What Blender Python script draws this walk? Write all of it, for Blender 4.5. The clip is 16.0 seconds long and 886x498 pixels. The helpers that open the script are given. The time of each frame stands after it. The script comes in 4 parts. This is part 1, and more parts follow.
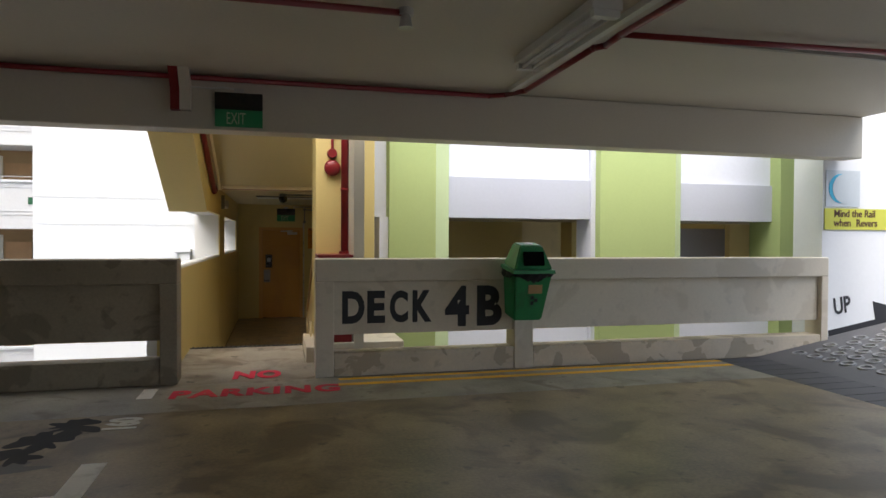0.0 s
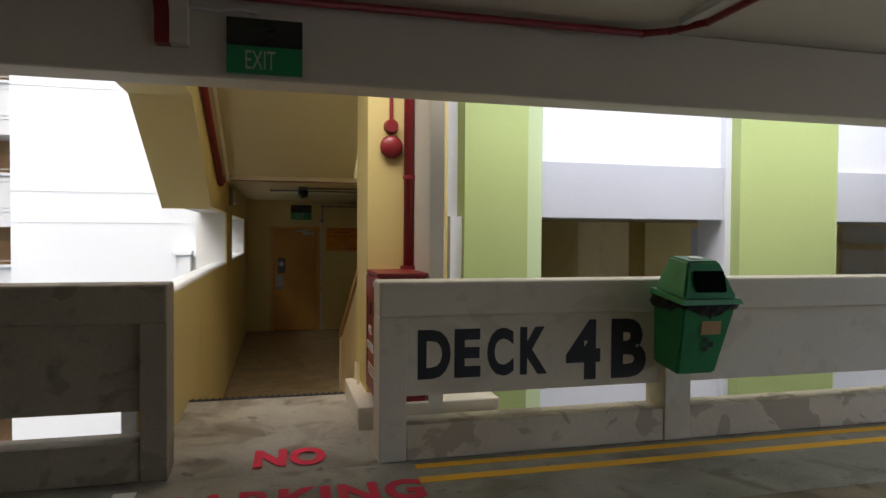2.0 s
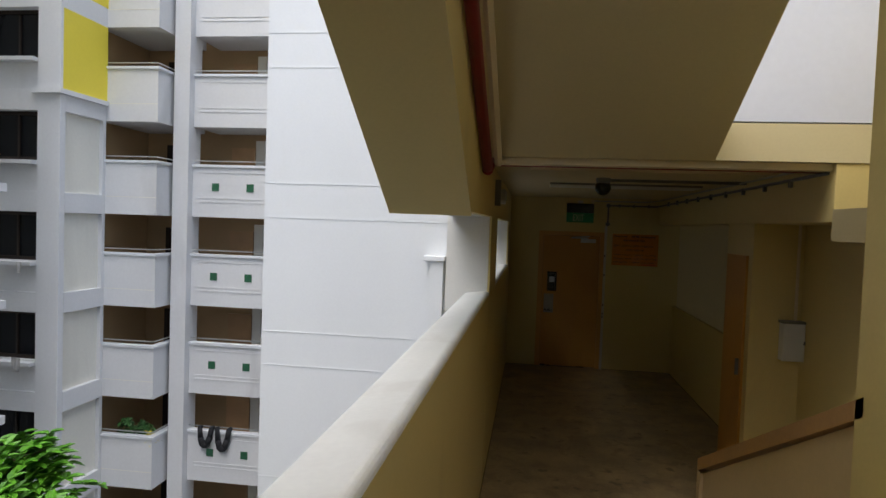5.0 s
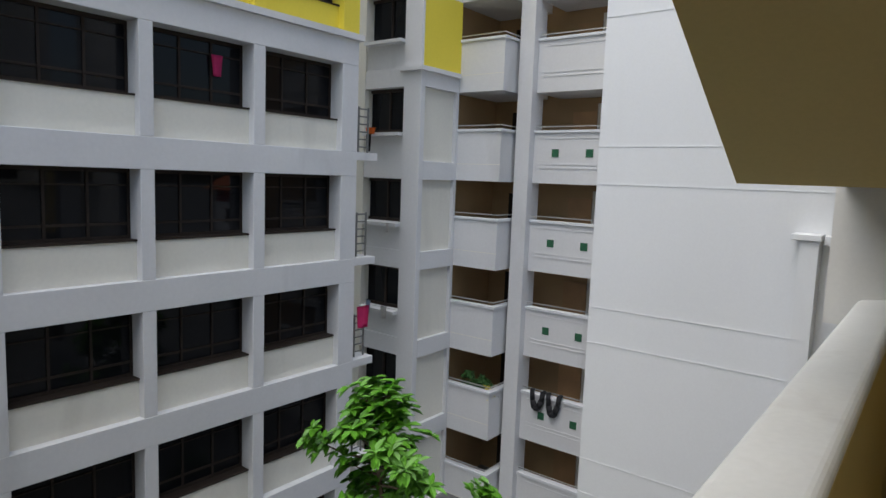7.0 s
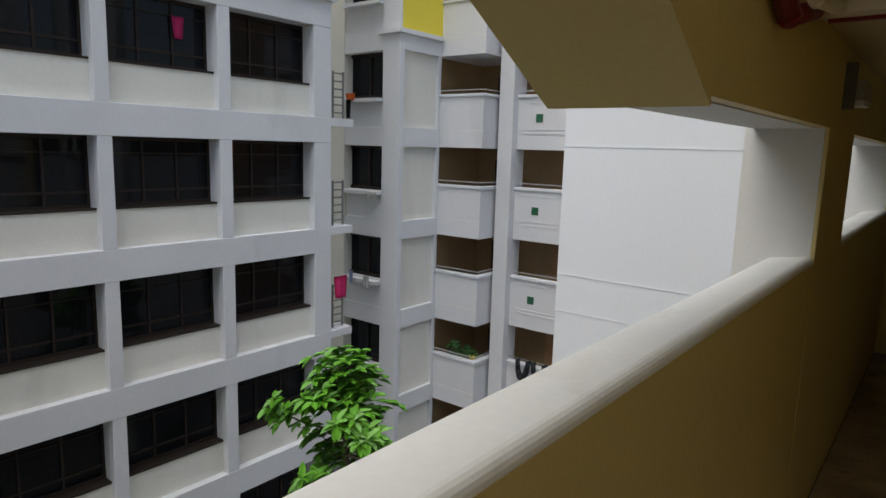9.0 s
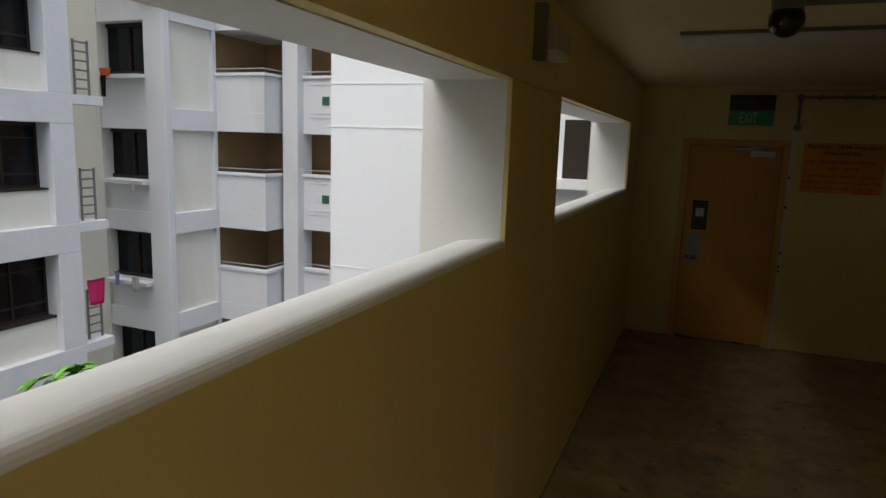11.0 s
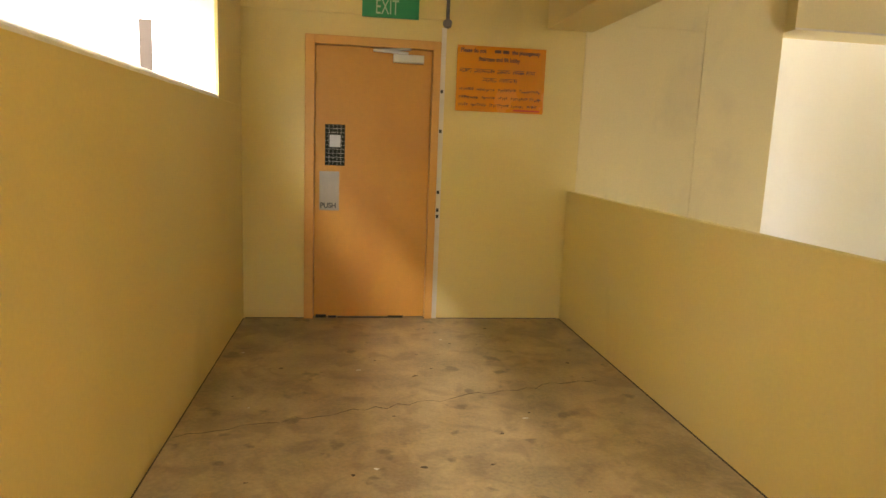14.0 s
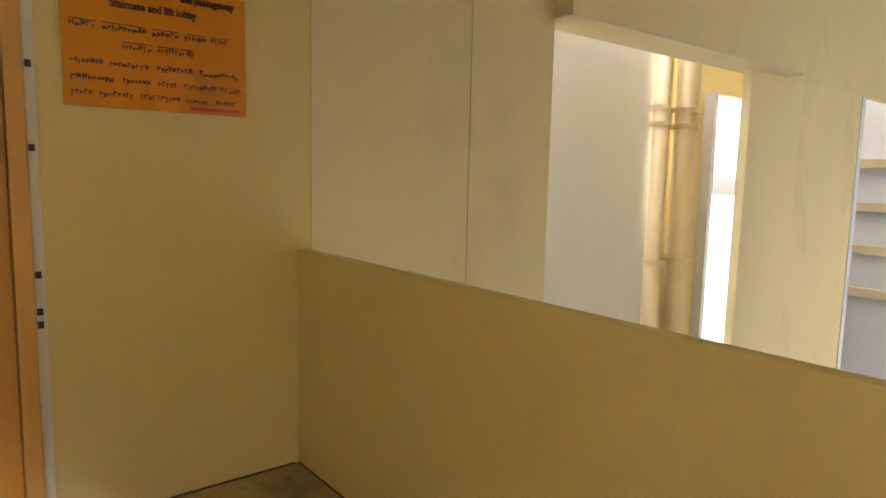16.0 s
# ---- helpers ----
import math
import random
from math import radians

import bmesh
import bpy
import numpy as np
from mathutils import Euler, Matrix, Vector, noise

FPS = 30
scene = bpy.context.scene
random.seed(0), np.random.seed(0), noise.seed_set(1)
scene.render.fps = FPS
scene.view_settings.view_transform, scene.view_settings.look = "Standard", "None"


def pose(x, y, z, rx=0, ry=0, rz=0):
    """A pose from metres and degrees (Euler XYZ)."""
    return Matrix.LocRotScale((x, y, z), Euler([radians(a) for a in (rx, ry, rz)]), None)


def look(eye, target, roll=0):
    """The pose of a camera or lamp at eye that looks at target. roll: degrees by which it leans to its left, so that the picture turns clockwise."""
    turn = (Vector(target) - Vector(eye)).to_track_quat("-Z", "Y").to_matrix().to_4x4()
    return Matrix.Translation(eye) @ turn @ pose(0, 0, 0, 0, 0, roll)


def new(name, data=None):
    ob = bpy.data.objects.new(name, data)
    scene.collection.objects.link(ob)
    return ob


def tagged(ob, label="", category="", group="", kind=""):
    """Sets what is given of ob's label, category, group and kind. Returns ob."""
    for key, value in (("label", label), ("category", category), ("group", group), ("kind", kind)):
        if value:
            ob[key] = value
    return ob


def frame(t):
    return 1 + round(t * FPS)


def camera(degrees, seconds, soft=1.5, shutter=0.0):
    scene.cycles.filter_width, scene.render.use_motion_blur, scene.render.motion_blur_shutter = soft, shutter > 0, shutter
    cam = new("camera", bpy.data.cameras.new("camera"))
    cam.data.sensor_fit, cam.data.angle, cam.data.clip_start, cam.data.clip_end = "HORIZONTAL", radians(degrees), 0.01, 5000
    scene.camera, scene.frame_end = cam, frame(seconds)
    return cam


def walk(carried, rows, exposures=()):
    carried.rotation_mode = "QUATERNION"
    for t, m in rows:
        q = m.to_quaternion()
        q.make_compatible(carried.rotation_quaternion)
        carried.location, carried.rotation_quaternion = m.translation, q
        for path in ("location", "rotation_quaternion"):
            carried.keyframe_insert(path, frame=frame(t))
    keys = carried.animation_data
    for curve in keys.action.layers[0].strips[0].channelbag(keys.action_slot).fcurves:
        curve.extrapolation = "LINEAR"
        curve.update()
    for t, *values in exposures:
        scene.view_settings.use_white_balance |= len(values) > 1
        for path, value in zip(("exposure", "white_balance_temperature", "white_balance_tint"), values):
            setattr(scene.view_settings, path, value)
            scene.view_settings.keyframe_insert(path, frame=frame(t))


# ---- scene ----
cam = camera(69.3, 16.0)
PATH = [
    (0, (0.106, 0.57, 1.262), (0.601, 2.508, 1.228), 0.3),
    (0.5, (0.061, 1.13, 1.285), (0.556, 3.068, 1.248), 0.4),
    (1, (-0.009, 1.653, 1.316), (0.49, 3.59, 1.276), 0.3),
    (1.5, (-0.036, 2.178, 1.323), (0.463, 4.114, 1.283), 0.4),
    (2, (-0.136, 2.69, 1.347), (0.353, 4.629, 1.303), 0.4),
    (2.5, (-0.208, 3.182, 1.352), (0.241, 5.13, 1.308), 0.3),
    (3, (-0.289, 3.697, 1.4), (0.083, 5.662, 1.352), 0.5),
    (3.2, (-0.34, 3.895, 1.418), (-0.009, 5.866, 1.369), 0.5),
    (5.3, (-0.487, 6.264, 1.544), (-0.916, 8.216, 1.456), 2.0),
    (5.5, (-0.491, 6.421, 1.547), (-1.034, 8.344, 1.455), 1.9),
    (6, (-0.625, 6.817, 1.586), (-1.435, 8.643, 1.476), 1.8),
    (6.5, (-0.67, 6.984, 1.582), (-1.722, 8.678, 1.436), 1.7),
    (7, (-0.69, 7.09, 1.573), (-1.911, 8.659, 1.351), 2.1),
    (7.5, (-0.66, 7.2, 1.558), (-1.949, 8.701, 1.266), 2.5),
    (8, (-0.568, 7.387, 1.524), (-1.874, 8.87, 1.206), 2.4),
    (10.3, (-0.115, 8.55, 1.439), (-1.054, 10.285, 1.112), 1.4),
    (10.5, (-0.128, 8.675, 1.454), (-1.008, 10.439, 1.118), 1.7),
    (11, (-0.085, 8.962, 1.355), (-0.829, 10.79, 1.031), 1.9),
    (11.5, (-0.05, 9.196, 1.233), (-0.67, 11.069, 0.904), 2.2),
    (12, (-0.075, 9.444, 1.12), (-0.57, 11.355, 0.801), 2.3),
    (12.5, (-0.073, 9.8, 0.957), (-0.439, 11.741, 0.644), 2.1),
    (13, (-0.055, 10.209, 0.745), (-0.283, 12.17, 0.429), 2.2),
    (13.5, (-0.052, 10.782, 0.721), (-0.026, 12.754, 0.389), 2.4),
    (14, (0.004, 11.299, 0.72), (0.286, 13.253, 0.403), 2.3),
    (14.5, (0.109, 11.836, 0.664), (0.656, 13.737, 0.369), 2.3),
    (15, (0.134, 12.42, 0.678), (0.951, 14.221, 0.381), 2.3),
    (15.5, (0.255, 12.975, 0.728), (1.302, 14.658, 0.466), 1.8),
    (16, (0.367, 13.509, 0.77), (1.609, 15.059, 0.536), 1.3),
]
EXPOSURES = [(0.0, 2.05, 6450, 10), (3.0, 1.75, 6300, 10), (5.5, 1.15, 6150, 9), (8.0, 0.9, 6250, 8), (10.5, 1.25, 6400, 9), (11.5, 1.65, 6500, 8),
             (12.5, 3.55, 7200, 9), (13.5, 5.12, 7450, 10), (14.5, 5.4, 7400, 13), (15.5, 5.1, 7000, 13), (16.0, 4.8, 6900, 15)]
walk(cam, [(t, look(eye, target, roll)) for t, eye, target, roll in PATH], EXPOSURES)

# ---- sky and light: overcast noon ----
world = bpy.data.worlds.new("overcast_sky")
scene.world = world
world.use_nodes = True
wn = world.node_tree.nodes
sky = wn.new("ShaderNodeTexSky")
sky.sky_type, sky.sun_disc, sky.sun_elevation, sky.sun_rotation = "NISHITA", False, radians(67.5), radians(196)
sky.air_density, sky.dust_density, sky.ozone_density = 1.0, 4.0, 0.6
wn["Background"].inputs[1].default_value = 0.09
world.node_tree.links.new(sky.outputs[0], wn["Background"].inputs[0])
sun = new("sun", bpy.data.lights.new("sun", "SUN"))
sun.data.energy, sun.data.angle, sun.data.color = 1.5, radians(80), (1.0, 0.985, 0.96)
sun.rotation_euler = (radians(22.5), 0, radians(-16))


# ---- materials ----
def tree_of(name):
    m = bpy.data.materials.new(name)
    m.use_nodes = True
    n, l = m.node_tree.nodes, m.node_tree.links
    return m, n, l, n["Principled BSDF"]


def surface(name, rgb, rough=0.7, var=0.12, big=0.7, fine=30.0, bump=0.15, stain=None, stain_amount=0.0, stain_scale=1.2,
            metal=0.0, spec=0.5, per_object=0.0, streak=1.0, thresh=0.55, speck=0.0, edge=0.12):
    """Paint, concrete or metal with a slow change of tone, fine grain, relief and stains with shapes of their own."""
    m, n, l, b = tree_of(name)
    mp = n.new("ShaderNodeMapping")
    mp.inputs["Scale"].default_value = (1, 1, streak)
    geo = n.new("ShaderNodeNewGeometry")
    l.new(geo.outputs["Position"], mp.inputs["Vector"])
    a = n.new("ShaderNodeTexNoise")
    a.inputs["Scale"].default_value, a.inputs["Detail"].default_value = big, 6
    c = n.new("ShaderNodeTexNoise")
    c.inputs["Scale"].default_value, c.inputs["Detail"].default_value = fine, 4
    l.new(mp.outputs[0], a.inputs["Vector"])
    l.new(geo.outputs["Position"], c.inputs["Vector"])
    mix = n.new("ShaderNodeMix")
    mix.data_type = "RGBA"
    mix.inputs[6].default_value = (*[v * (1 - var) for v in rgb], 1)
    mix.inputs[7].default_value = (*[min(1, v * (1 + var * 0.6)) for v in rgb], 1)
    ad = n.new("ShaderNodeMath")
    ad.operation = "MULTIPLY_ADD"
    l.new(c.outputs[0], ad.inputs[0])
    ad.inputs[1].default_value = 0.4
    l.new(a.outputs[0], ad.inputs[2])
    rg = n.new("ShaderNodeMapRange")
    rg.inputs[1].default_value, rg.inputs[2].default_value = 0.45, 0.95
    l.new(ad.outputs[0], rg.inputs[0])
    l.new(rg.outputs[0], mix.inputs[0])
    out = mix.outputs[2]
    if stain:
        s = n.new("ShaderNodeTexNoise")
        s.inputs["Scale"].default_value, s.inputs["Detail"].default_value, s.inputs["Distortion"].default_value = stain_scale, 8, 0.6
        l.new(mp.outputs[0], s.inputs["Vector"])
        r2 = n.new("ShaderNodeMapRange")
        r2.inputs[1].default_value, r2.inputs[2].default_value, r2.inputs[4].default_value = thresh, thresh + edge, stain_amount
        l.new(s.outputs[0], r2.inputs[0])
        m2 = n.new("ShaderNodeMix")
        m2.data_type = "RGBA"
        m2.inputs[7].default_value = (*stain, 1)
        l.new(out, m2.inputs[6])
        l.new(r2.outputs[0], m2.inputs[0])
        out = m2.outputs[2]
    if speck:
        sp = n.new("ShaderNodeTexNoise")
        sp.inputs["Scale"].default_value, sp.inputs["Detail"].default_value = 7.0, 5
        l.new(geo.outputs["Position"], sp.inputs["Vector"])
        r5 = n.new("ShaderNodeMapRange")
        r5.inputs[1].default_value, r5.inputs[2].default_value, r5.inputs[4].default_value = 0.62, 0.70, speck
        l.new(sp.outputs[0], r5.inputs[0])
        m3 = n.new("ShaderNodeMix")
        m3.data_type = "RGBA"
        m3.inputs[7].default_value = (*[v * 0.25 for v in rgb], 1)
        l.new(out, m3.inputs[6])
        l.new(r5.outputs[0], m3.inputs[0])
        out = m3.outputs[2]
    if per_object:
        oi = n.new("ShaderNodeObjectInfo")
        hs = n.new("ShaderNodeHueSaturation")
        r3 = n.new("ShaderNodeMapRange")
        r3.inputs[3].default_value, r3.inputs[4].default_value = 1 - per_object, 1 + per_object
        l.new(oi.outputs["Random"], r3.inputs[0])
        l.new(r3.outputs[0], hs.inputs["Value"])
        l.new(out, hs.inputs["Color"])
        out = hs.outputs[0]
    l.new(out, b.inputs["Base Color"])
    b.inputs["Roughness"].default_value, b.inputs["Metallic"].default_value = rough, metal
    b.inputs["Specular IOR Level"].default_value = spec
    if rough < 0.6 and metal < 0.5:
        r4 = n.new("ShaderNodeMapRange")
        r4.inputs[3].default_value, r4.inputs[4].default_value = rough - 0.08, rough + 0.15
        l.new(a.outputs[0], r4.inputs[0])
        l.new(r4.outputs[0], b.inputs["Roughness"])
    if bump:
        bp = n.new("ShaderNodeBump")
        bp.inputs["Strength"].default_value, bp.inputs["Distance"].default_value = bump, 0.01
        l.new(ad.outputs[0], bp.inputs["Height"])
        l.new(bp.outputs[0], b.inputs["Normal"])
    return m


def glass(name, tint, rough=0.03):
    m, n, l, b = tree_of(name)
    b.inputs["Base Color"].default_value = (*tint, 1)
    b.inputs["Roughness"].default_value = rough
    b.inputs["Specular IOR Level"].default_value = 0.18
    return m


CREAM = surface("cream_wall_paint", (0.645, 0.512, 0.20), 0.6, 0.08, 0.5, 60, 0.12, (0.48, 0.36, 0.14), 0.45, 1.1, streak=0.4, thresh=0.6)
CREAMPALE = surface("faded_cream_paint", (0.69, 0.575, 0.30), 0.65, 0.08, 0.6, 60, 0.12, (0.52, 0.43, 0.25), 0.5, 1.6, streak=0.6, thresh=0.58)
SOFFIT = surface("pale_cream_paint", (0.62, 0.53, 0.30), 0.7, 0.07, 0.5, 50, 0.1)
GREYPAINT = surface("weathered_pale_paint", (0.66, 0.59, 0.47), 0.75, 0.1, 0.8, 40, 0.2, (0.52, 0.45, 0.34), 0.5, 1.7, thresh=0.57, edge=0.04, speck=0.12)
BEAMPAINT = surface("beam_paint", (0.62, 0.58, 0.49), 0.7, 0.08, 0.4, 40, 0.1)
WHITE = surface("white_masonry_paint", (0.69, 0.705, 0.72), 0.75, 0.05, 0.4, 25, 0.12, (0.62, 0.62, 0.61), 0.35, 0.7, streak=0.3, thresh=0.6)
WHITEB = surface("bluish_white_paint", (0.66, 0.68, 0.76), 0.75, 0.06, 0.5, 25, 0.1)
OFFWHITE = surface("facade_off_white_paint", (0.73, 0.71, 0.63), 0.8, 0.08, 0.35, 12, 0.15, (0.5, 0.48, 0.42), 0.4, 0.5, streak=0.25, thresh=0.58)
FACADE = surface("facade_pale_grey_paint", (0.67, 0.67, 0.67), 0.8, 0.08, 0.4, 12, 0.15, (0.42, 0.42, 0.41), 0.4, 0.6, streak=0.25, thresh=0.6)
YELLOW = surface("yellow_facade_paint", (0.80, 0.66, 0.06), 0.7, 0.06, 0.4, 12, 0.1)
GREEN = surface("pale_green_paint", (0.37, 0.45, 0.18), 0.75, 0.06, 0.6, 30, 0.1)
GREYBAND = surface("blue_grey_paint", (0.45, 0.47, 0.54), 0.75, 0.06, 0.6, 30, 0.1)
EDGECONC = surface("grey_worn_concrete", (0.36, 0.33, 0.26), 0.5, 0.4, 2.2, 45, 0.25, (0.17, 0.14, 0.1), 0.7, 2.4, thresh=0.54, speck=0.5)
CONCRETE = surface("oily_deck_concrete", (0.30, 0.225, 0.12), 0.42, 0.55, 1.8, 45, 0.3, (0.12, 0.085, 0.045), 0.85, 1.7, thresh=0.5, speck=0.6)
LOBBYFLOOR = surface("worn_cement_screed", (0.36, 0.262, 0.13), 0.33, 0.45, 3.0, 60, 0.3, (0.17, 0.115, 0.06), 0.5, 5.5, thresh=0.5, speck=0.7)
RAMPSLAB = surface("patched_cement", (0.36, 0.32, 0.25), 0.6, 0.3, 1.8, 45, 0.25, (0.16, 0.125, 0.085), 0.8, 2.6, thresh=0.49, edge=0.14, speck=0.7)
KERBPAINT = surface("peeling_kerb_paint", (0.62, 0.53, 0.40), 0.75, 0.15, 2, 45, 0.25, (0.38, 0.31, 0.22), 0.8, 3.0, thresh=0.52, edge=0.02, speck=0.3)
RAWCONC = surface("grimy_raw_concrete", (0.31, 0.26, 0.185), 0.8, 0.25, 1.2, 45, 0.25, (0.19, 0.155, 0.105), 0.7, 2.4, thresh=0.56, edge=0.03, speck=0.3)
RAMPMAT = surface("rough_ramp_concrete", (0.11, 0.11, 0.115), 0.6, 0.2, 1.5, 60, 0.35)
DARKSTRIP = surface("dark_grooved_concrete", (0.06, 0.06, 0.066), 0.6, 0.3, 2, 60, 0.3)
REDPAINT = surface("red_gloss_paint", (0.23, 0.014, 0.018), 0.35, 0.12, 3, 60, 0.05)
REDMARK = surface("red_floor_paint", (0.80, 0.03, 0.08), 0.55, 0.2, 4, 60, 0.1, (0.3, 0.1, 0.08), 0.35, 9)
YELLOWMARK = surface("yellow_road_paint", (0.95, 0.50, 0.02), 0.55, 0.1, 4, 60, 0.1, (0.4, 0.26, 0.1), 0.35, 7, thresh=0.62)
WHITEMARK = surface("white_road_paint", (0.82, 0.79, 0.7), 0.6, 0.1, 4, 60, 0.1, (0.4, 0.36, 0.28), 0.35, 9)
BLACKPAINT = surface("black_sign_paint", (0.015, 0.015, 0.018), 0.5, 0.2, 4, 60, 0.05)
GREENBIN = surface("green_plastic", (0.02, 0.22, 0.07), 0.38, 0.12, 5, 80, 0.05, (0.03, 0.12, 0.05), 0.5, 6)
BLACKBAG = surface("black_bin_bag", (0.012, 0.012, 0.014), 0.3, 0.2, 8, 80, 0.3)
TAN = surface("tan_label", (0.42, 0.24, 0.10), 0.5, 0.1, 6, 60, 0.02)
DARKHOLE = surface("dark_plastic", (0.02, 0.025, 0.022), 0.5, 0.1, 4, 60, 0.02)
EXITGREEN = surface("green_sign_acrylic", (0.01, 0.24, 0.09), 0.3, 0.05, 4, 60, 0.0)
EXITBLACK = surface("black_acrylic", (0.012, 0.016, 0.014), 0.12, 0.1, 4, 60, 0.0)
EXITTEXT = surface("pale_sign_lettering", (0.42, 0.52, 0.38), 0.5, 0.05, 4, 60, 0.0)
DOORWOOD = surface("orange_brown_door_paint", (0.55, 0.262, 0.045), 0.42, 0.1, 0.9, 40, 0.05, (0.42, 0.17, 0.04), 0.4, 1.5, streak=0.5)
DOORFRAME = surface("orange_frame_paint", (0.60, 0.31, 0.08), 0.45, 0.1, 2, 40, 0.05)
STEEL = surface("brushed_steel", (0.30, 0.29, 0.26), 0.4, 0.1, 8, 120, 0.03, metal=0.9)
ALUM = surface("dull_aluminium", (0.55, 0.55, 0.53), 0.45, 0.1, 8, 120, 0.03, metal=0.7)
NOTICE = surface("orange_notice_sheet", (0.66, 0.23, 0.012), 0.22, 0.05, 2, 60, 0.0)
NOTICEINK = surface("brown_ink", (0.07, 0.025, 0.01), 0.5, 0.05, 4, 60, 0.0)
REDINK = surface("red_ink", (0.5, 0.04, 0.02), 0.5, 0.05, 4, 60, 0.0)
CONDUIT = surface("grey_conduit", (0.16, 0.16, 0.15), 0.5, 0.15, 6, 60, 0.03)
PIPECREAM = surface("cream_pipe_paint", (0.66, 0.55, 0.34), 0.5, 0.1, 3, 60, 0.05)
PIPEGREY = surface("grey_pipe_paint", (0.40, 0.38, 0.33), 0.5, 0.1, 3, 60, 0.05)
LIGHTBODY = surface("white_enamel", (0.66, 0.66, 0.62), 0.35, 0.06, 3, 60, 0.0)
RAILWOOD = surface("beige_panel_paint", (0.56, 0.42, 0.22), 0.55, 0.1, 2, 60, 0.06)
NOSING = surface("dark_metal_nosing", (0.07, 0.07, 0.07), 0.5, 0.2, 10, 80, 0.1, metal=0.5)
WINFRAME = surface("dark_window_frame", (0.032, 0.024, 0.019), 0.6, 0.1, 4, 60, 0.0, spec=0.15)
WINGLASS = glass("dark_window_glass", (0.006, 0.0065, 0.008))
# brown inner walls; the shade of the recesses is mixed into this colour
INSIDE = surface("brown_paint_with_shade", (0.36, 0.24, 0.12), 0.7, 0.1, 1, 30, 0.05)
FLATDOOR = surface("tan_flat_door", (0.42, 0.25, 0.12), 0.5, 0.15, 2, 40, 0.05, per_object=0.2)
GREENTILE = surface("green_glazed_tile", (0.03, 0.12, 0.06), 0.3, 0.3, 8, 40, 0.05)
BARK = surface("grey_brown_bark", (0.16, 0.12, 0.08), 0.85, 0.3, 4, 60, 0.6)
LEAF = surface("bright_green_leaf", (0.10, 0.29, 0.014), 0.45, 0.35, 3, 30, 0.05)
PLANT = surface("dark_green_leaf", (0.05, 0.14, 0.03), 0.5, 0.35, 3, 30, 0.05)
PAVING = surface("grey_paving", (0.15, 0.15, 0.145), 0.8, 0.2, 0.8, 20, 0.2)
CYAN = surface("cyan_sign_print", (0.05, 0.42, 0.62), 0.4, 0.08, 3, 40, 0.0)
SIGNPALE = surface("pale_sign_sheet", (0.50, 0.55, 0.58), 0.4, 0.08, 3, 40, 0.0)
SIGNYELLOW = surface("yellow_green_sign", (0.50, 0.50, 0.06), 0.4, 0.06, 3, 40, 0.0)
CLOTHBLACK = surface("black_cloth", (0.012, 0.012, 0.014), 0.9, 0.2, 6, 60, 0.1)
CLOTHPINK = surface("pink_cloth", (0.75, 0.05, 0.22), 0.9, 0.1, 6, 60, 0.1)
CLOTHBLUE = surface("pale_blue_cloth", (0.42, 0.50, 0.65), 0.9, 0.1, 6, 60, 0.1)
CLOTHWHITE = surface("white_cloth", (0.72, 0.70, 0.68), 0.9, 0.08, 6, 60, 0.1)
CLOTHORANGE = surface("orange_cloth", (0.75, 0.19, 0.03), 0.9, 0.1, 6, 60, 0.1)


# ---- building helpers ----
def box(bm, x0, x1, y0, y1, z0, z1, bevel=0.0, m=None):
    r = bmesh.ops.create_cube(bm, size=1, matrix=Matrix.Translation(((x0 + x1) / 2, (y0 + y1) / 2, (z0 + z1) / 2)) @ Matrix.Diagonal((abs(x1 - x0), abs(y1 - y0), abs(z1 - z0), 1)))
    vs = r["verts"]
    if bevel:
        es = list({e for v in vs for e in v.link_edges})
        b = bmesh.ops.bevel(bm, geom=es, offset=bevel, segments=2, affect="EDGES", profile=0.5)
        vs = list({v for f in b["faces"] for v in f.verts} | {v for v in vs if v.is_valid})
    if m is not None:
        bmesh.ops.transform(bm, matrix=m, verts=vs)
    return vs


def prism(bm, pts, axis, a0, a1):
    """A polygon pushed along one axis. pts are pairs on the two other axes, in the order x, y, z."""
    def at(p, a):
        return {"x": (a, p[0], p[1]), "y": (p[0], a, p[1]), "z": (p[0], p[1], a)}[axis]
    lo, hi = [bm.verts.new(at(p, a0)) for p in pts], [bm.verts.new(at(p, a1)) for p in pts]
    k = len(pts)
    bm.faces.new(lo), bm.faces.new(list(reversed(hi)))
    for i in range(k):
        bm.faces.new((lo[i], hi[i], hi[(i + 1) % k], lo[(i + 1) % k]))
    bmesh.ops.recalc_face_normals(bm, faces=bm.faces)


def rod(bm, p, q, r, seg=10, r2=None):
    p, q = Vector(p), Vector(q)
    d = q - p
    m = Matrix.Translation((p + q) / 2) @ d.to_track_quat("Z", "Y").to_matrix().to_4x4()
    bmesh.ops.create_cone(bm, cap_ends=True, segments=seg, radius1=r, radius2=r if r2 is None else r2, depth=d.length, matrix=m)


def pipe(bm, pts, r, seg=10):
    for p, q in zip(pts, pts[1:]):
        rod(bm, p, q, r, seg)
    for p in pts[1:-1]:
        bmesh.ops.create_uvsphere(bm, u_segments=seg, v_segments=6, radius=r * 1.12, matrix=Matrix.Translation(p))


def part(name, bm, material, parent=None, label="", smooth=False):
    me = bpy.data.meshes.new(name)
    bm.to_mesh(me)
    bm.free()
    me.materials.append(material)
    if smooth:
        for p in me.polygons:
            p.use_smooth = True
    ob = new(name, me)
    if parent is not None:
        ob.parent = parent
        ob.matrix_parent_inverse = parent.matrix_basis.inverted()
    if label:
        ob["label"] = label
    return ob


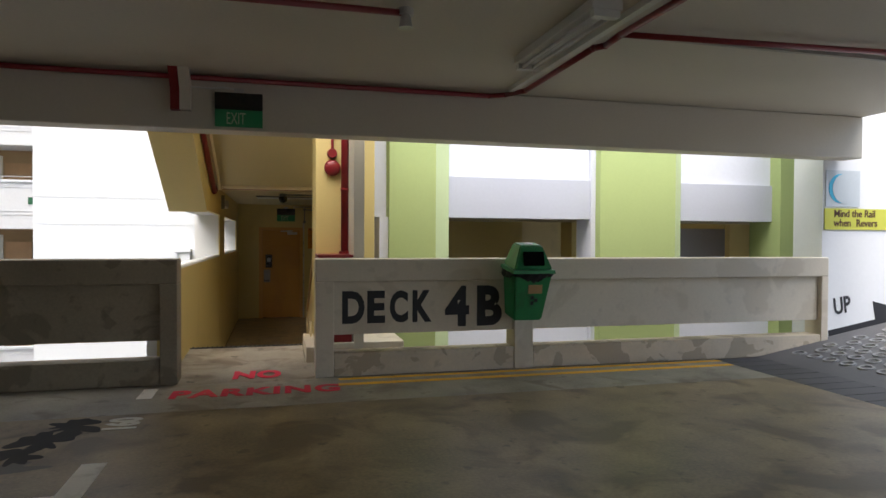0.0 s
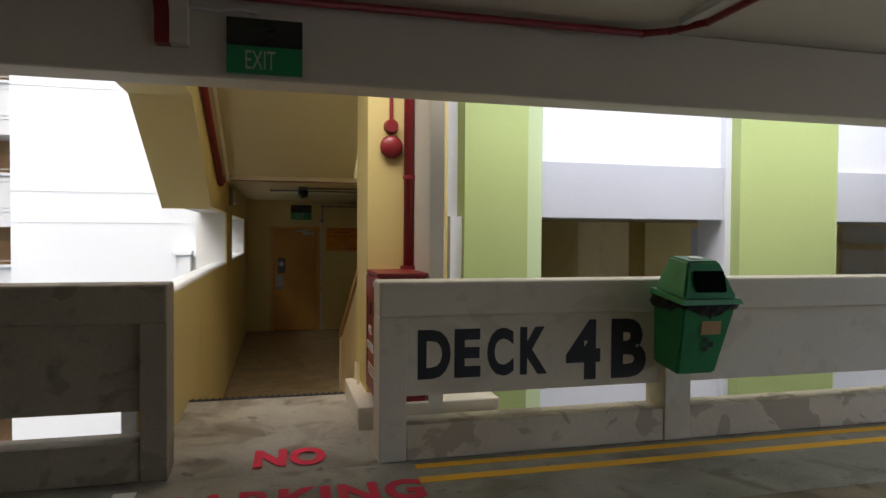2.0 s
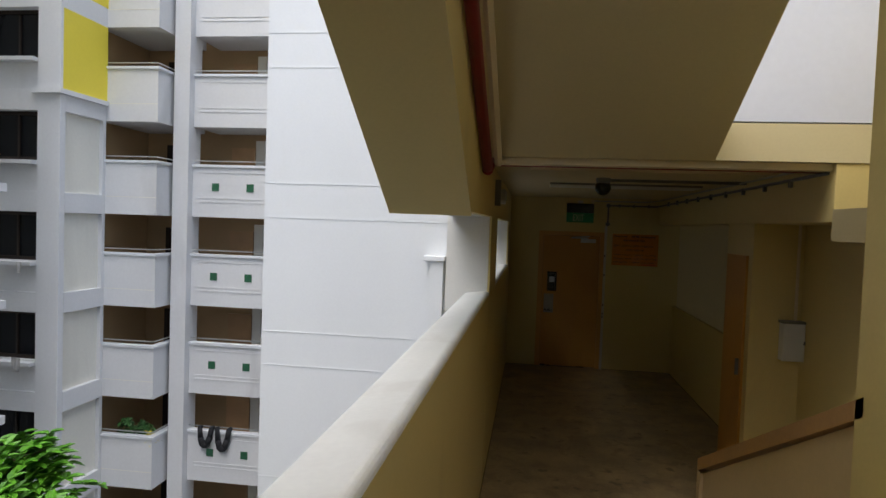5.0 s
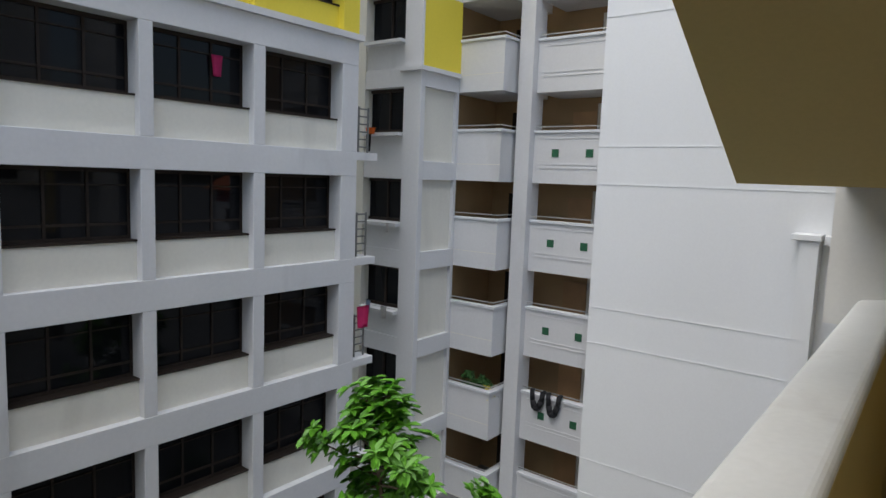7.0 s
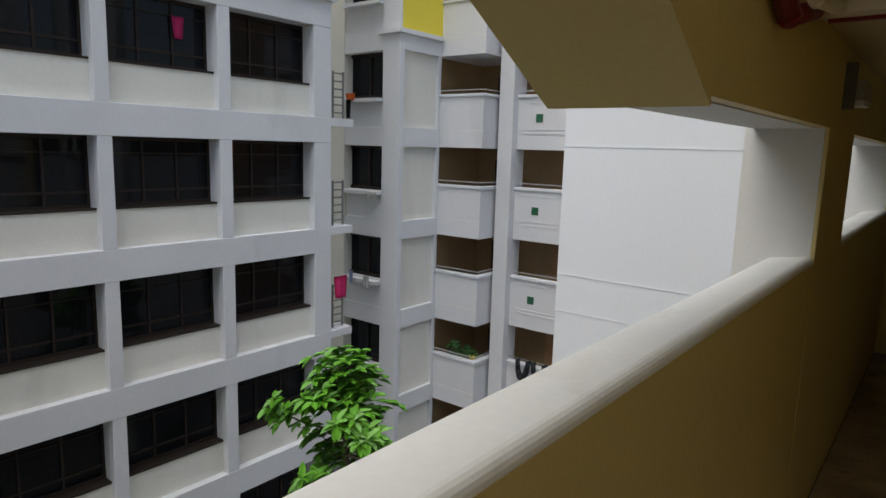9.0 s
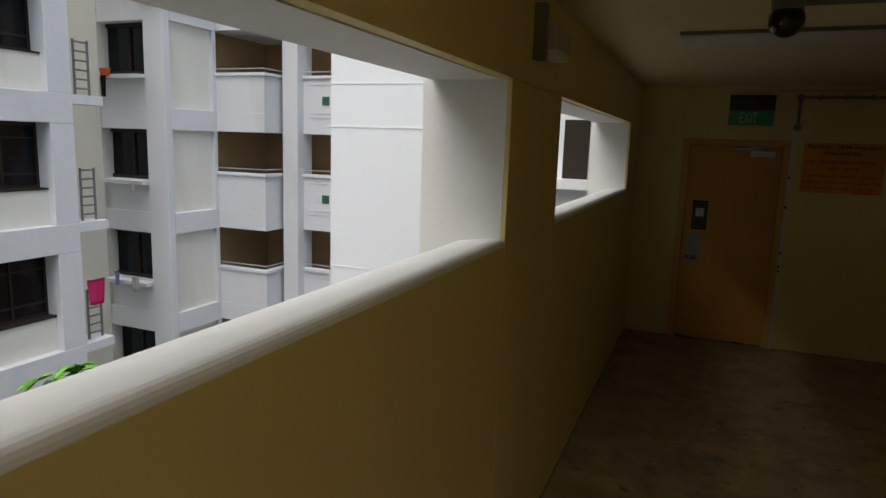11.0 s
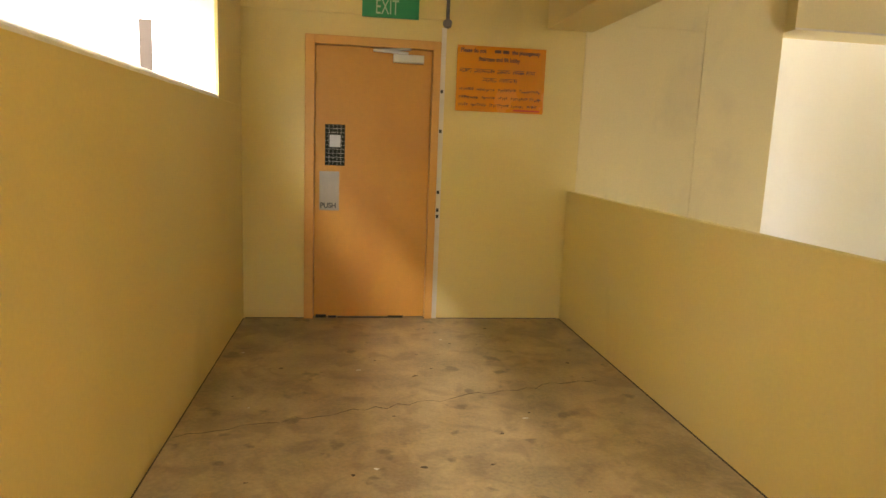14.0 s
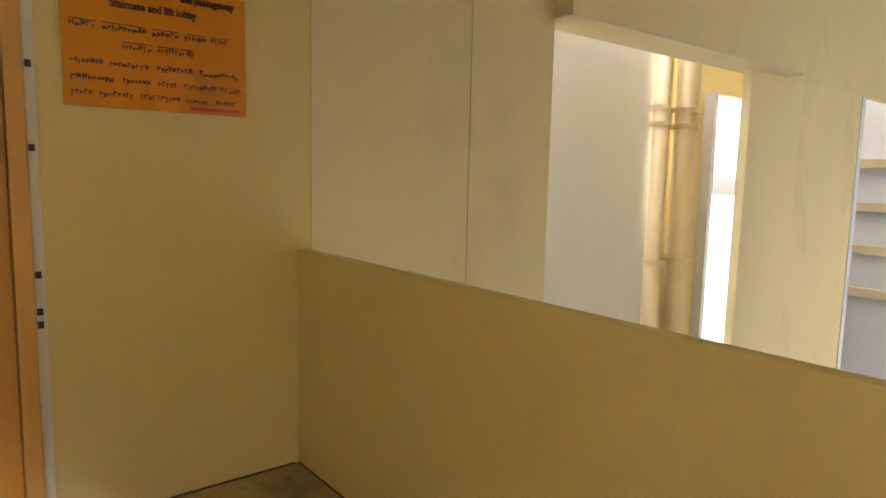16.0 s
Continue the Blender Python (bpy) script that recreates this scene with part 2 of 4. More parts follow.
def boxes(name, material, dims, parent=None, label="", bevel=0.0):
    bm = bmesh.new()
    for d in dims:
        box(bm, *d, bevel=bevel)
    return part(name, bm, material, parent, label)


def thing(name, label, category, at=(0, 0, 0), group="", kind=""):
    ob = new(name)
    ob.location = at
    ob.matrix_basis = Matrix.Translation(at)
    ob.empty_display_size = 0.1
    return tagged(ob, label, category, group, kind)


def words(name, text, size, material, m, parent=None, label="", depth=0.002, sx=1.0, bold=0.0, spacing=1.0):
    """Lettering as a thin mesh. m: where its left foot stands; it reads along local x with local y up."""
    cu = bpy.data.curves.new(name, "FONT")
    cu.body, cu.size, cu.extrude, cu.offset, cu.space_character = text, size, depth, bold, spacing
    cu.resolution_u = 4
    tmp = bpy.data.objects.new(name + "_tmp", cu)
    me = bpy.data.meshes.new_from_object(tmp)
    bpy.data.objects.remove(tmp)
    me.transform(m @ Matrix.Diagonal((sx, 1, 1, 1)))
    me.materials.clear()
    me.materials.append(material)
    me.name = name
    ob = new(name, me)
    if parent is not None:
        ob.parent = parent
        ob.matrix_parent_inverse = parent.matrix_basis.inverted()
    if label:
        ob["label"] = label
    return ob


def solid(name, material, dims, label, category, bevel=0.0):
    return tagged(boxes(name, material, dims, None, "", bevel), label, category, kind="structure")


# facing south means that the reader looks along +y
SOUTH = pose(0, 0, 0, 90, 0, 0)

# ---- plan ----
F = -0.66           # lobby floor
LIP = 0.06          # top of the steps
PAR = 6.40         # face of the deck's parapet
END = 16.30         # end wall with the fire door
LX, LX2 = -0.82, -1.28   # lobby's outer wall, inner and outer face
RX = 1.72           # lobby's low wall
CEIL = 2.03         # lobby ceiling
SZ = 0.985          # height of the sill
HEAD = 1.615        # underside of the wall over the openings
DC = 2.60           # deck ceiling
GROUND = -9.2
GX0, GX1 = -0.735, 0.42   # the gap in the deck's parapet

# ---- the car park deck ----
solid("floor_deck", CONCRETE, [(-12, 4.55, -9, 5.497, -0.25, 0.0)], "stained oily concrete car park deck floor", "floor")
solid("floor_edge", EDGECONC, [(-12, 4.55, 5.5, 6.39, -0.25, 0.0)], "paler grey concrete strip along the parapets", "floor")
solid("floor_kerb_bed", RAMPSLAB, [(-12, GX0 - 0.01, 6.391, 6.72, -0.25, -0.002), (GX1 + 0.01, 5.1, 6.391, 6.8, -0.25, -0.002)], "cement bed under the parapet", "floor")
solid("ceiling_deck", BEAMPAINT, [(-12, 6.25, -9, 6.46, DC, DC + 0.25)], "pale painted concrete car park ceiling", "ceiling")
solid("beam_edge", BEAMPAINT, [(-12, 6.24, 6.2, 6.45, 2.15, DC - 0.003)], "pale painted concrete edge beam under the ceiling", "beam", 0.012)
solid("wall_deck_back", GREYPAINT, [(-12, 16, -9.2, -9.0, -0.25, 2.0)], "painted concrete back wall of the car park", "wall")
solid("wall_deck_west", GREYPAINT, [(-12.2, -12, -9.2, 6.8, -0.25, 1.05)], "painted concrete parapet of the car park", "wall")


def parapet(name, x0, x1, posts, label, paint, kerb_paint):
    """Deck parapet: kerb, posts, a hanging panel set back under a wide top rail, and a slot below."""
    p = thing(name, label, "parapet", (x0, PAR, 0), kind="structure")
    boxes("top_rail", paint, [(x0, x1, PAR, PAR + 0.24, 0.858, 1.07)], p, bevel=0.012)
    for a, b in posts:
        boxes("post", paint, [(a, b, PAR + 0.002, PAR + 0.238, 0.0, 0.86)], p, bevel=0.008)
    edges = sorted(posts)
    spans = [(edges[i][1], edges[i + 1][0]) for i in range(len(edges) - 1)]
    if edges[0][0] > x0 + 0.05:
        spans.insert(0, (x0, edges[0][0]))
    if edges[-1][1] < x1 - 0.05:
        spans.append((edges[-1][1], x1))
    for a, b in spans:
        boxes("kerb", kerb_paint, [(a + 0.001, b - 0.001, PAR + 0.012, PAR + 0.22, 0.0, 0.215)], p, bevel=0.008)
        boxes("panel", paint, [(a + 0.001, b - 0.001, PAR + 0.06, PAR + 0.17, 0.375, 0.861)], p)
    return p


parapet_east = parapet("parapet", GX1, 6.02, [(GX1, 0.585), (2.315, 2.51), (5.93, 6.02)], "weathered pale concrete deck parapet with black lettering", GREYPAINT, KERBPAINT)
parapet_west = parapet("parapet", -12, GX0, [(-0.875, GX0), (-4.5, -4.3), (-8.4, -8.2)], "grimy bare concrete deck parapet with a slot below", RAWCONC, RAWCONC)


def painted_letter(ch, x0, x1, z0, z1):
    """One stencilled letter of the deck's name, filling its own box on the hanging panel."""
    ob = words("letter", ch, 0.4, BLACKPAINT, SOUTH, parapet_east, "black painted letter", bold=0.018)
    co = [v.co for v in ob.data.vertices]
    lo, hi = [min(c[i] for c in co) for i in range(3)], [max(c[i] for c in co) for i in range(3)]
    fx, fz = (x1 - x0) / (hi[0] - lo[0]), (z1 - z0) / (hi[2] - lo[2])
    ob.data.transform(Matrix.Translation((x0, PAR + 0.058, z0)) @ Matrix.Diagonal((fx, 1, fz, 1)) @ Matrix.Translation((-lo[0], -hi[1] + 0.003, -lo[2])))


for ch, x0, x1 in (("D", 0.662, 0.868), ("E", 0.892, 1.058), ("C", 1.102, 1.275), ("K", 1.318, 1.502)):
    painted_letter(ch, x0, x1, 0.472, 0.772)
for ch, x0, x1 in (("4", 1.632, 1.872), ("B", 1.95, 2.205)):
    painted_letter(ch, x0, x1, 0.42, 0.808)

# floor markings
def marking(name, mat, dims, label):
    return tagged(boxes(name, mat, dims), label, "marking", kind="structure")


marking("yellow_line", YELLOWMARK, [(0.62, 4.55, 6.27, 6.34, 0.0, 0.003)], "yellow painted kerb line on the deck")
marking("yellow_line", YELLOWMARK, [(0.60, 4.53, 6.06, 6.14, 0.0, 0.003)], "yellow painted kerb line on the deck")
marking("bay_line", WHITEMARK, [(-0.97, -0.86, 5.95, 6.27, 0.0, 0.003)], "worn white bay line")
marking("bay_line", WHITEMARK, [(-0.95, -0.82, 3.4, 4.47, 0.0, 0.003), (-3.4, -0.951, 3.9, 4.02, 0.0, 0.003)], "worn white bay corner line")
np_mark = thing("no_parking_marking", "red painted NO PARKING words on the floor", "marking", (0, 6, 0), kind="structure")
words("word", "NO", 0.31, REDMARK, pose(-0.3, 6.475, 0.015, 4.2, 0, -2), np_mark, sx=0.82, bold=0.016, depth=0.001, spacing=1.08)
words("word", "PARKING", 0.34, REDMARK, pose(-0.74, 5.9, 0.004, 0, 0, -1), np_mark, sx=0.86, bold=0.014, depth=0.001, spacing=1.13)
tagged(words("bay_number", "160", 0.27, WHITEMARK, pose(-0.82, 5.1, 0.003, 0, 0, 90), None, sx=0.75, bold=0.013, depth=0.001), "worn white bay number 160 on the floor", "marking", kind="structure")

# oil spill
def blob(name, mat, cx, cy, rx, ry, z, label, seed, n=40):
    rnd = random.Random(seed)
    ph = [rnd.uniform(0, 6.28) for _ in range(12)]
    bm = bmesh.new()
    vs = []
    for i in range(n):
        a = 6.2832 * i / n
        r = 1 + sum(0.34 / (k + 2) ** 0.7 * math.sin((k + 2) * a + ph[k]) for k in range(12))
        vs.append(bm.verts.new((cx + rx * r * math.cos(a), cy + ry * r * math.sin(a), z)))
    bm.faces.new(vs)
    return tagged(part(name, bm, mat), label, "stain", kind="structure")


OIL = surface("dark_oil_stain", (0.022, 0.019, 0.016), 0.75, 0.3, 3, 40, 0.1)
for k, (x, y, rx, ry) in enumerate(((-1.2, 5.28, 0.16, 0.15), (-1.3, 4.98, 0.13, 0.24), (-1.37, 4.7, 0.13, 0.13))):
    blob("oil_stain", OIL, x, y, rx, ry, 0.0014 + 0.0004 * k, "dark oil stain on the deck", 5 + 3 * k, 110)
FADEDOIL = surface("faded_oil_stain", (0.10, 0.085, 0.06), 0.45, 0.3, 3, 40, 0.1)
for k, (x, y, rx, ry) in enumerate(((-1.5, 4.45, 0.3, 0.13), (-1.75, 4.9, 0.2, 0.16))):
    blob("oil_stain", FADEDOIL, x, y, rx, ry, 0.0009 + 0.0001 * k, "faded oil patch on the deck", 31 + 4 * k, 110)

# grooved strip and ramp up to the next deck
strip = thing("grooved_strip", "dark grooved concrete strip at the foot of the ramp", "strip", (4.8, 0, 0), kind="structure")
boxes("bed", DARKSTRIP, [(4.55, 5.1, -9, 6.39, -0.25, -0.012)], strip)
for i in range(26):
    y = 6.385 - i * 0.2
    boxes("plank", DARKSTRIP, [(4.553, 5.097, y - 0.19, y, -0.012, 0.0)], strip)
SLOPE = 0.17
bm = bmesh.new()
prism(bm, [(5.1, -0.25), (16, -0.25), (16, 10.9 * SLOPE), (5.1, 0.0)], "y", -9, 6.499)
ramp = tagged(part("ramp", bm, RAMPMAT), "grey concrete car ramp with ring-shaped grip marks", "ramp", kind="structure")
bm = bmesh.new()
rv = []
for r, h in ((0.075, 0.0), (0.07, 0.012), (0.05, 0.012), (0.045, 0.0)):
    rv.append([bm.verts.new((r * math.cos(a * 0.3927), r * math.sin(a * 0.3927), h)) for a in range(16)])
for a in range(16):
    for k in range(3):
        bm.faces.new((rv[k][a], rv[k][(a + 1) % 16], rv[k + 1][(a + 1) % 16], rv[k + 1][a]))
ring0 = part("grip_ring", bm, surface("ring_concrete", (0.27, 0.27, 0.27), 0.5, 0.2, 6, 60, 0.2), ramp)
ring0.matrix_basis = pose(5.45, 6.2, 0.35 * SLOPE, 0, -math.degrees(math.atan(SLOPE)), 0)
for i in range(12):
    for j in range(9):
        if i + j:
            o = new("grip_ring", ring0.data)
            o.parent = ramp
            x = 5.45 + 0.2 * i
            o.matrix_basis = pose(x, 6.2 - 0.2 * j - (0.1 if i % 2 else 0), (x - 5.1) * SLOPE + 0.001, 0, -math.degrees(math.atan(SLOPE)), 0)
wall_ramp = solid("wall_ramp", WHITE, [(6.021, 16, 6.5, 6.92, -0.3, 6.0)], "white painted wall along the ramp", "wall")
words("lettering", "UP", 0.26, BLACKPAINT, pose(6.2, 6.497, 0.42, 0, -8, 0) @ SOUTH, wall_ramp, "black painted word", sx=0.75, bold=0.006)
bm = bmesh.new()
prism(bm, [(6.12, 0.24), (6.78, 0.35), (6.74, 0.56), (7.35, 0.42), (6.86, 0.2), (6.82, 0.27), (6.13, 0.16)], "y", 6.494, 6.499)
part("arrow", bm, BLACKPAINT, wall_ramp, "black painted arrow")
sign = thing("railing_sign", "yellow-green sign reading Mind the Rail when Revers", "sign", (6.4, 6.49, 1.5))
boxes("plate", SIGNYELLOW, [(6.04, 7.2, 6.485, 6.497, 1.38, 1.62)], sign)
words("lettering", "Mind the Rail", 0.115, NOTICEINK, pose(6.16, 6.483, 1.525) @ SOUTH, sign, sx=0.95, bold=0.002)
words("lettering", "when", 0.115, NOTICEINK, pose(6.16, 6.483, 1.42) @ SOUTH, sign, sx=0.95, bold=0.002)
words("lettering", "Revers", 0.115, NOTICEINK, pose(6.47, 6.483, 1.42) @ SOUTH, sign, sx=0.95, bold=0.002)
mirror_sign = thing("round_print_sign", "pale square sign with a blue disc print", "sign", (6.3, 6.49, 1.85))
boxes("plate", SIGNPALE, [(6.05, 6.52, 6.486, 6.497, 1.64, 2.05)], mirror_sign)
bm = bmesh.new()
bmesh.ops.create_cone(bm, cap_ends=True, segments=40, radius1=0.165, radius2=0.165, depth=0.004, matrix=pose(6.25, 6.483, 1.845, 90))
part("disc", bm, CYAN, mirror_sign)
bm = bmesh.new()
bmesh.ops.create_cone(bm, cap_ends=True, segments=40, radius1=0.165, radius2=0.165, depth=0.004, matrix=pose(6.30, 6.479, 1.845, 90))
part("disc", bm, SIGNPALE, mirror_sign)

# red pipes, light fitting and sprinklers under the deck ceiling
red_pipe = thing("sprinkler_pipe", "dark red sprinkler pipe under the ceiling", "pipe", (0, 6.1, DC))
bm = bmesh.new()
pipe(bm, [(-12, 6.13, DC - 0.045), (1.95, 6.13, DC - 0.045), (2.08, 6.05, DC - 0.045), (2.19, 5.85, DC - 0.045), (2.17, 4.55, DC - 0.045), (2.22, 4.48, DC - 0.045), (2.2, 4.25, DC - 0.045), (2.22, -2, DC - 0.045)], 0.022)
part("main_pipe", bm, REDPAINT, red_pipe, smooth=True)
bm = bmesh.new()
pipe(bm, [(2.2, 4.24, DC - 0.045), (4.15, 4.11, DC - 0.045), (14, 4.0, DC - 0.045)], 0.02)
part("branch_pipe", bm, REDPAINT, red_pipe, smooth=True)
bm = bmesh.new()
pipe(bm, [(-6, 4.24, DC - 0.045), (0.81, 4.22, DC - 0.045), (0.81, 4.22, DC - 0.1)], 0.02)
part("branch_pipe", bm, REDPAINT, red_pipe, smooth=True)
bm = bmesh.new()
rod(bm, (0.81, 4.22, DC - 0.02), (0.81, 4.22, DC - 0.06), 0.045, 14)
rod(bm, (0.81, 4.22, DC - 0.06), (0.81, 4.22, DC - 0.13), 0.028, 14, 0.04)
part("sprinkler_head", bm, ALUM, red_pipe, "pale metal sprinkler head")
trunk = thing("cable_trunking", "pale cable trunking beside the red pipe", "trunking", (2.1, 5, DC))
boxes("cover", LIGHTBODY, [(2.07, 2.12, -2, 5.95, DC - 0.04, DC)], trunk)
boxes("cover", PIPEGREY, [(2.3, 14, 4.31, 4.34, DC - 0.03, DC)], trunk)
bracket = thing("pipe_bracket", "red and pale painted drop bracket on the beam", "bracket", (-0.7, 6.15, 2.4))
bm = bmesh.new()
prism(bm, [(5.98, DC), (6.10, DC), (6.195, 2.45), (6.195, 2.29), (6.12, 2.29), (6.12, 2.44)], "x", -0.745, -0.675)
part("red_arm", bm, REDPAINT, bracket)
bm = bmesh.new()
prism(bm, [(5.98, DC), (6.10, DC), (6.195, 2.45), (6.195, 2.29), (6.10, 2.29), (6.10, 2.44)], "x", -0.672, -0.59)
part("pale_arm", bm, BEAMPAINT, bracket)
lamp = thing("ceiling_light", "unlit white fluorescent batten under the ceiling", "light", (1.95, 4.6, DC))
boxes("body", LIGHTBODY, [(1.78, 1.97, 3.82, 5.04, DC - 0.06, DC)], lamp, bevel=0.006)
TUBEGLASS = surface("unlit_tube_glass", (0.75, 0.75, 0.73), 0.2, 0.03, 2, 20, 0.0)
for x in (1.835, 1.915):
    bm = bmesh.new()
    rod(bm, (x, 3.87, DC - 0.08), (x, 4.99, DC - 0.08), 0.014)
    part("tube", bm, TUBEGLASS, lamp, smooth=True)
for y in (3.825, 4.985):
    boxes("end_cap", LIGHTBODY, [(1.795, 1.955, y, y + 0.05, DC - 0.1, DC - 0.06)], lamp)


def exit_sign(x0, x1, y, z0, z1, label):
    e = thing("exit_sign", label, "exit sign", ((x0 + x1) / 2, y, z1))
    h = z1 - z0
    boxes("housing", EXITBLACK, [(x0, x1, y - 0.05, y - 0.006, z0 + h * 0.5, z1)], e, bevel=0.004)
    boxes("panel", EXITGREEN, [(x0, x1, y - 0.035, y - 0.015, z0, z0 + h * 0.498)], e)
    w = x1 - x0
    words("lettering", "EXIT", h * 0.5, EXITTEXT, pose(x0 + w * 0.23, y - 0.038, z0 + h * 0.08) @ SOUTH, e, sx=w / h * 0.40, depth=0.001)
    boxes("bracket", ALUM, [((x0 + x1) / 2 - 0.04, (x0 + x1) / 2 + 0.04, y - 0.03, y, z1, z1 + 0.04)], e)
    return e


exit_sign(-0.41, -0.03, 6.2, 2.175, 2.455, "green and black EXIT sign on the beam")
cable = thing("sign_cable", "pale cable running to the exit sign", "cable", (-0.4, 6.18, 2.5))
bm = bmesh.new()
pipe(bm, [(-0.59, 6.185, 2.49), (-0.45, 6.185, 2.485), (-0.35, 6.185, 2.50), (-0.25, 6.185, 2.49)], 0.008, 6)
part("cord", bm, LIGHTBODY, cable)

# litter bin hung on the parapet
bin_ = thing("litter_bin", "green plastic litter bin with black bag on the parapet", "bin", (2.48, 6.3, 0.5))


def frustum(bm, b, t, z0, z1):
    lo = [bm.verts.new((x, y, z0)) for x, y in ((b[0], b[2]), (b[1], b[2]), (b[1], b[3]), (b[0], b[3]))]
    hi = [bm.verts.new((x, y, z1)) for x, y in ((t[0], t[2]), (t[1], t[2]), (t[1], t[3]), (t[0], t[3]))]
    fs = [bm.faces.new(list(reversed(lo))), bm.faces.new(hi)]
    for i in range(4):
        fs.append(bm.faces.new((lo[i], lo[(i + 1) % 4], hi[(i + 1) % 4], hi[i])))
    return fs


bm = bmesh.new()
frustum(bm, (2.30, 2.62, 6.17, 6.46), (2.255, 2.685, 6.11, 6.47), 0.49, 0.93)
bmesh.ops.bevel(bm, geom=list(bm.edges), offset=0.015, segments=2, affect="EDGES")
part("body", bm, GREENBIN, bin_)
bm = bmesh.new()
ring = []
per = [(2.232 + 0.468 * i / 14, 6.092) for i in range(15)] + [(2.70, 6.092 + 0.38 * i / 10) for i in range(1, 11)]
per = [(2.232, 6.472 - 0.38 * i / 10) for i in range(10)] + per
rnd = random.Random(9)
for i, (x, y) in enumerate(per):
    sag = 0.055 + 0.03 * math.sin(i * 0.45) + rnd.uniform(-0.012, 0.02)
    col = []
    for j in range(5):
        v = j / 4
        k = 0.012 * math.sin(i * 1.9 + j) + rnd.uniform(-0.004, 0.004)
        nx = (x - 2.466) / 0.234
        col.append(bm.verts.new((x - nx * (0.02 * v) + (k if abs(nx) > 0.99 else 0), y + 0.016 * v + (k if y < 6.1 else 0), 0.948 - v * sag)))
    ring.append(col)
for p, q in zip(ring, ring[1:]):
    for j in range(4):
        bm.faces.new((p[j], q[j], q[j + 1], p[j + 1]))
part("bag_cuff", bm, BLACKBAG, bin_, "creased black bin bag edge", smooth=True)
bm = bmesh.new()
frustum(bm, (2.225, 2.715, 6.085, 6.474), (2.235, 2.705, 6.095, 6.474), 0.945, 0.975)
part("rim", bm, GREENBIN, bin_)
bm = bmesh.new()
frustum(bm, (2.25, 2.69, 6.11, 6.46), (2.345, 2.6, 6.225, 6.44), 0.976, 1.185)
bmesh.ops.bevel(bm, geom=list(bm.edges), offset=0.014, segments=2, affect="EDGES")
part("hood", bm, GREENBIN, bin_)
# the mouth is a closed plate; its black carries the opening's shade
bm = bmesh.new()
box(bm, 2.355, 2.595, -0.012, 0.012, -0.066, 0.066, bevel=0.011)
bmesh.ops.transform(bm, matrix=pose(0, 6.145, 1.075, -24, 0, 0), verts=bm.verts)
part("mouth", bm, surface("bin_mouth_shade", (0.004, 0.005, 0.004), 0.95, 0.1, 4, 60, 0.0, spec=0.05), bin_, "near-black plate, the shade of the mouth painted on")
bm = bmesh.new()
bmesh.ops.create_cone(bm, cap_ends=True, segments=24, radius1=0.05, radius2=0.05, depth=0.01, matrix=pose(2.48, 6.33, 1.187))
part("ashtray", bm, ALUM, bin_, "round metal ashtray")
boxes("label", TAN, [(2.42, 2.58, 6.118, 6.126, 0.755, 0.835)], bin_, "tan paper label")
bm = bmesh.new()
for a, r in ((0, 0.03), (2.1, 0.03), (4.2, 0.03)):
    box(bm, 2.49 + r * math.cos(a) - 0.016, 2.49 + r * math.cos(a) + 0.016, 6.126, 6.132, 0.69 + r * math.sin(a) - 0.016, 0.69 + r * math.sin(a) + 0.016)
part("emblem", bm, DARKHOLE, bin_)

bin_.matrix_basis = pose(2.352, 6.225, 0.53, 8, 0, 0) @ Matrix.Diagonal((0.84, 0.92, 1, 1))   # it leans out from its hook

# ---- slab into the stair, steps, lobby floor ----
bm = bmesh.new()
prism(bm, [(6.391, -0.25), (7.89, -0.25), (7.89, LIP), (6.9, 0.035), (6.391, 0.0)], "x", LX, 0.47)
tagged(part("threshold_slab", bm, RAMPSLAB), "patched sloping cement slab between deck and stair", "slab", kind="structure")
steps = thing("stair_steps", "worn cement steps down into the lobby", "stairs", (LX, 7.9, F), kind="structure")
for i in range(3):
    y = 7.89 + 0.36 * i
    boxes("step", LOBBYFLOOR, [(LX, 0.47, y + 0.0015, y + 0.3585, F, LIP - 0.18 * (i + 1))], steps)
bm = bmesh.new()
box(bm, LX + 0.002, 0.468, 7.865, 7.9, LIP - 0.025, LIP + 0.008)
for i in range(26):
    rod(bm, (LX + 0.03 + i * 0.049, 7.865, LIP + 0.009), (LX + 0.03 + i * 0.049, 7.9, LIP + 0.009), 0.009, 6)
part("nosing", bm, NOSING, steps, "dark ribbed metal nosing")
solid("floor_lobby", LOBBYFLOOR, [(LX, RX + 0.12, 8.97, END, F - 0.2, F), (0.47, RX + 0.12, 7.9, 8.97, F - 0.2, F)], "worn brown cement lobby floor", "floor")

# outer wall of the lobby with its two openings
wall = thing("wall_west", "cream painted lobby wall with open window holes", "wall", (LX2, 7, F), kind="structure")
Y1, Y2, Y3 = 11.43, 12.33, 15.49
boxes("parapet_wall", CREAM, [(LX - 0.13, LX - 0.0015, 6.72, Y1, F - 0.3, 0.952)], wall)
boxes("parapet_wall", CREAM, [(LX - 0.13, LX, Y1 + 0.0005, END, F - 0.3, 0.952)], wall)
boxes("outer_face", WHITE, [(LX - 0.215, LX - 0.131, 6.72, END, -9.0, 0.80)], wall)
SILL = surface("pale_sill_paint", (0.80, 0.79, 0.74), 0.6, 0.08, 1.5, 40, 0.15, (0.62, 0.59, 0.53), 0.35, 3)
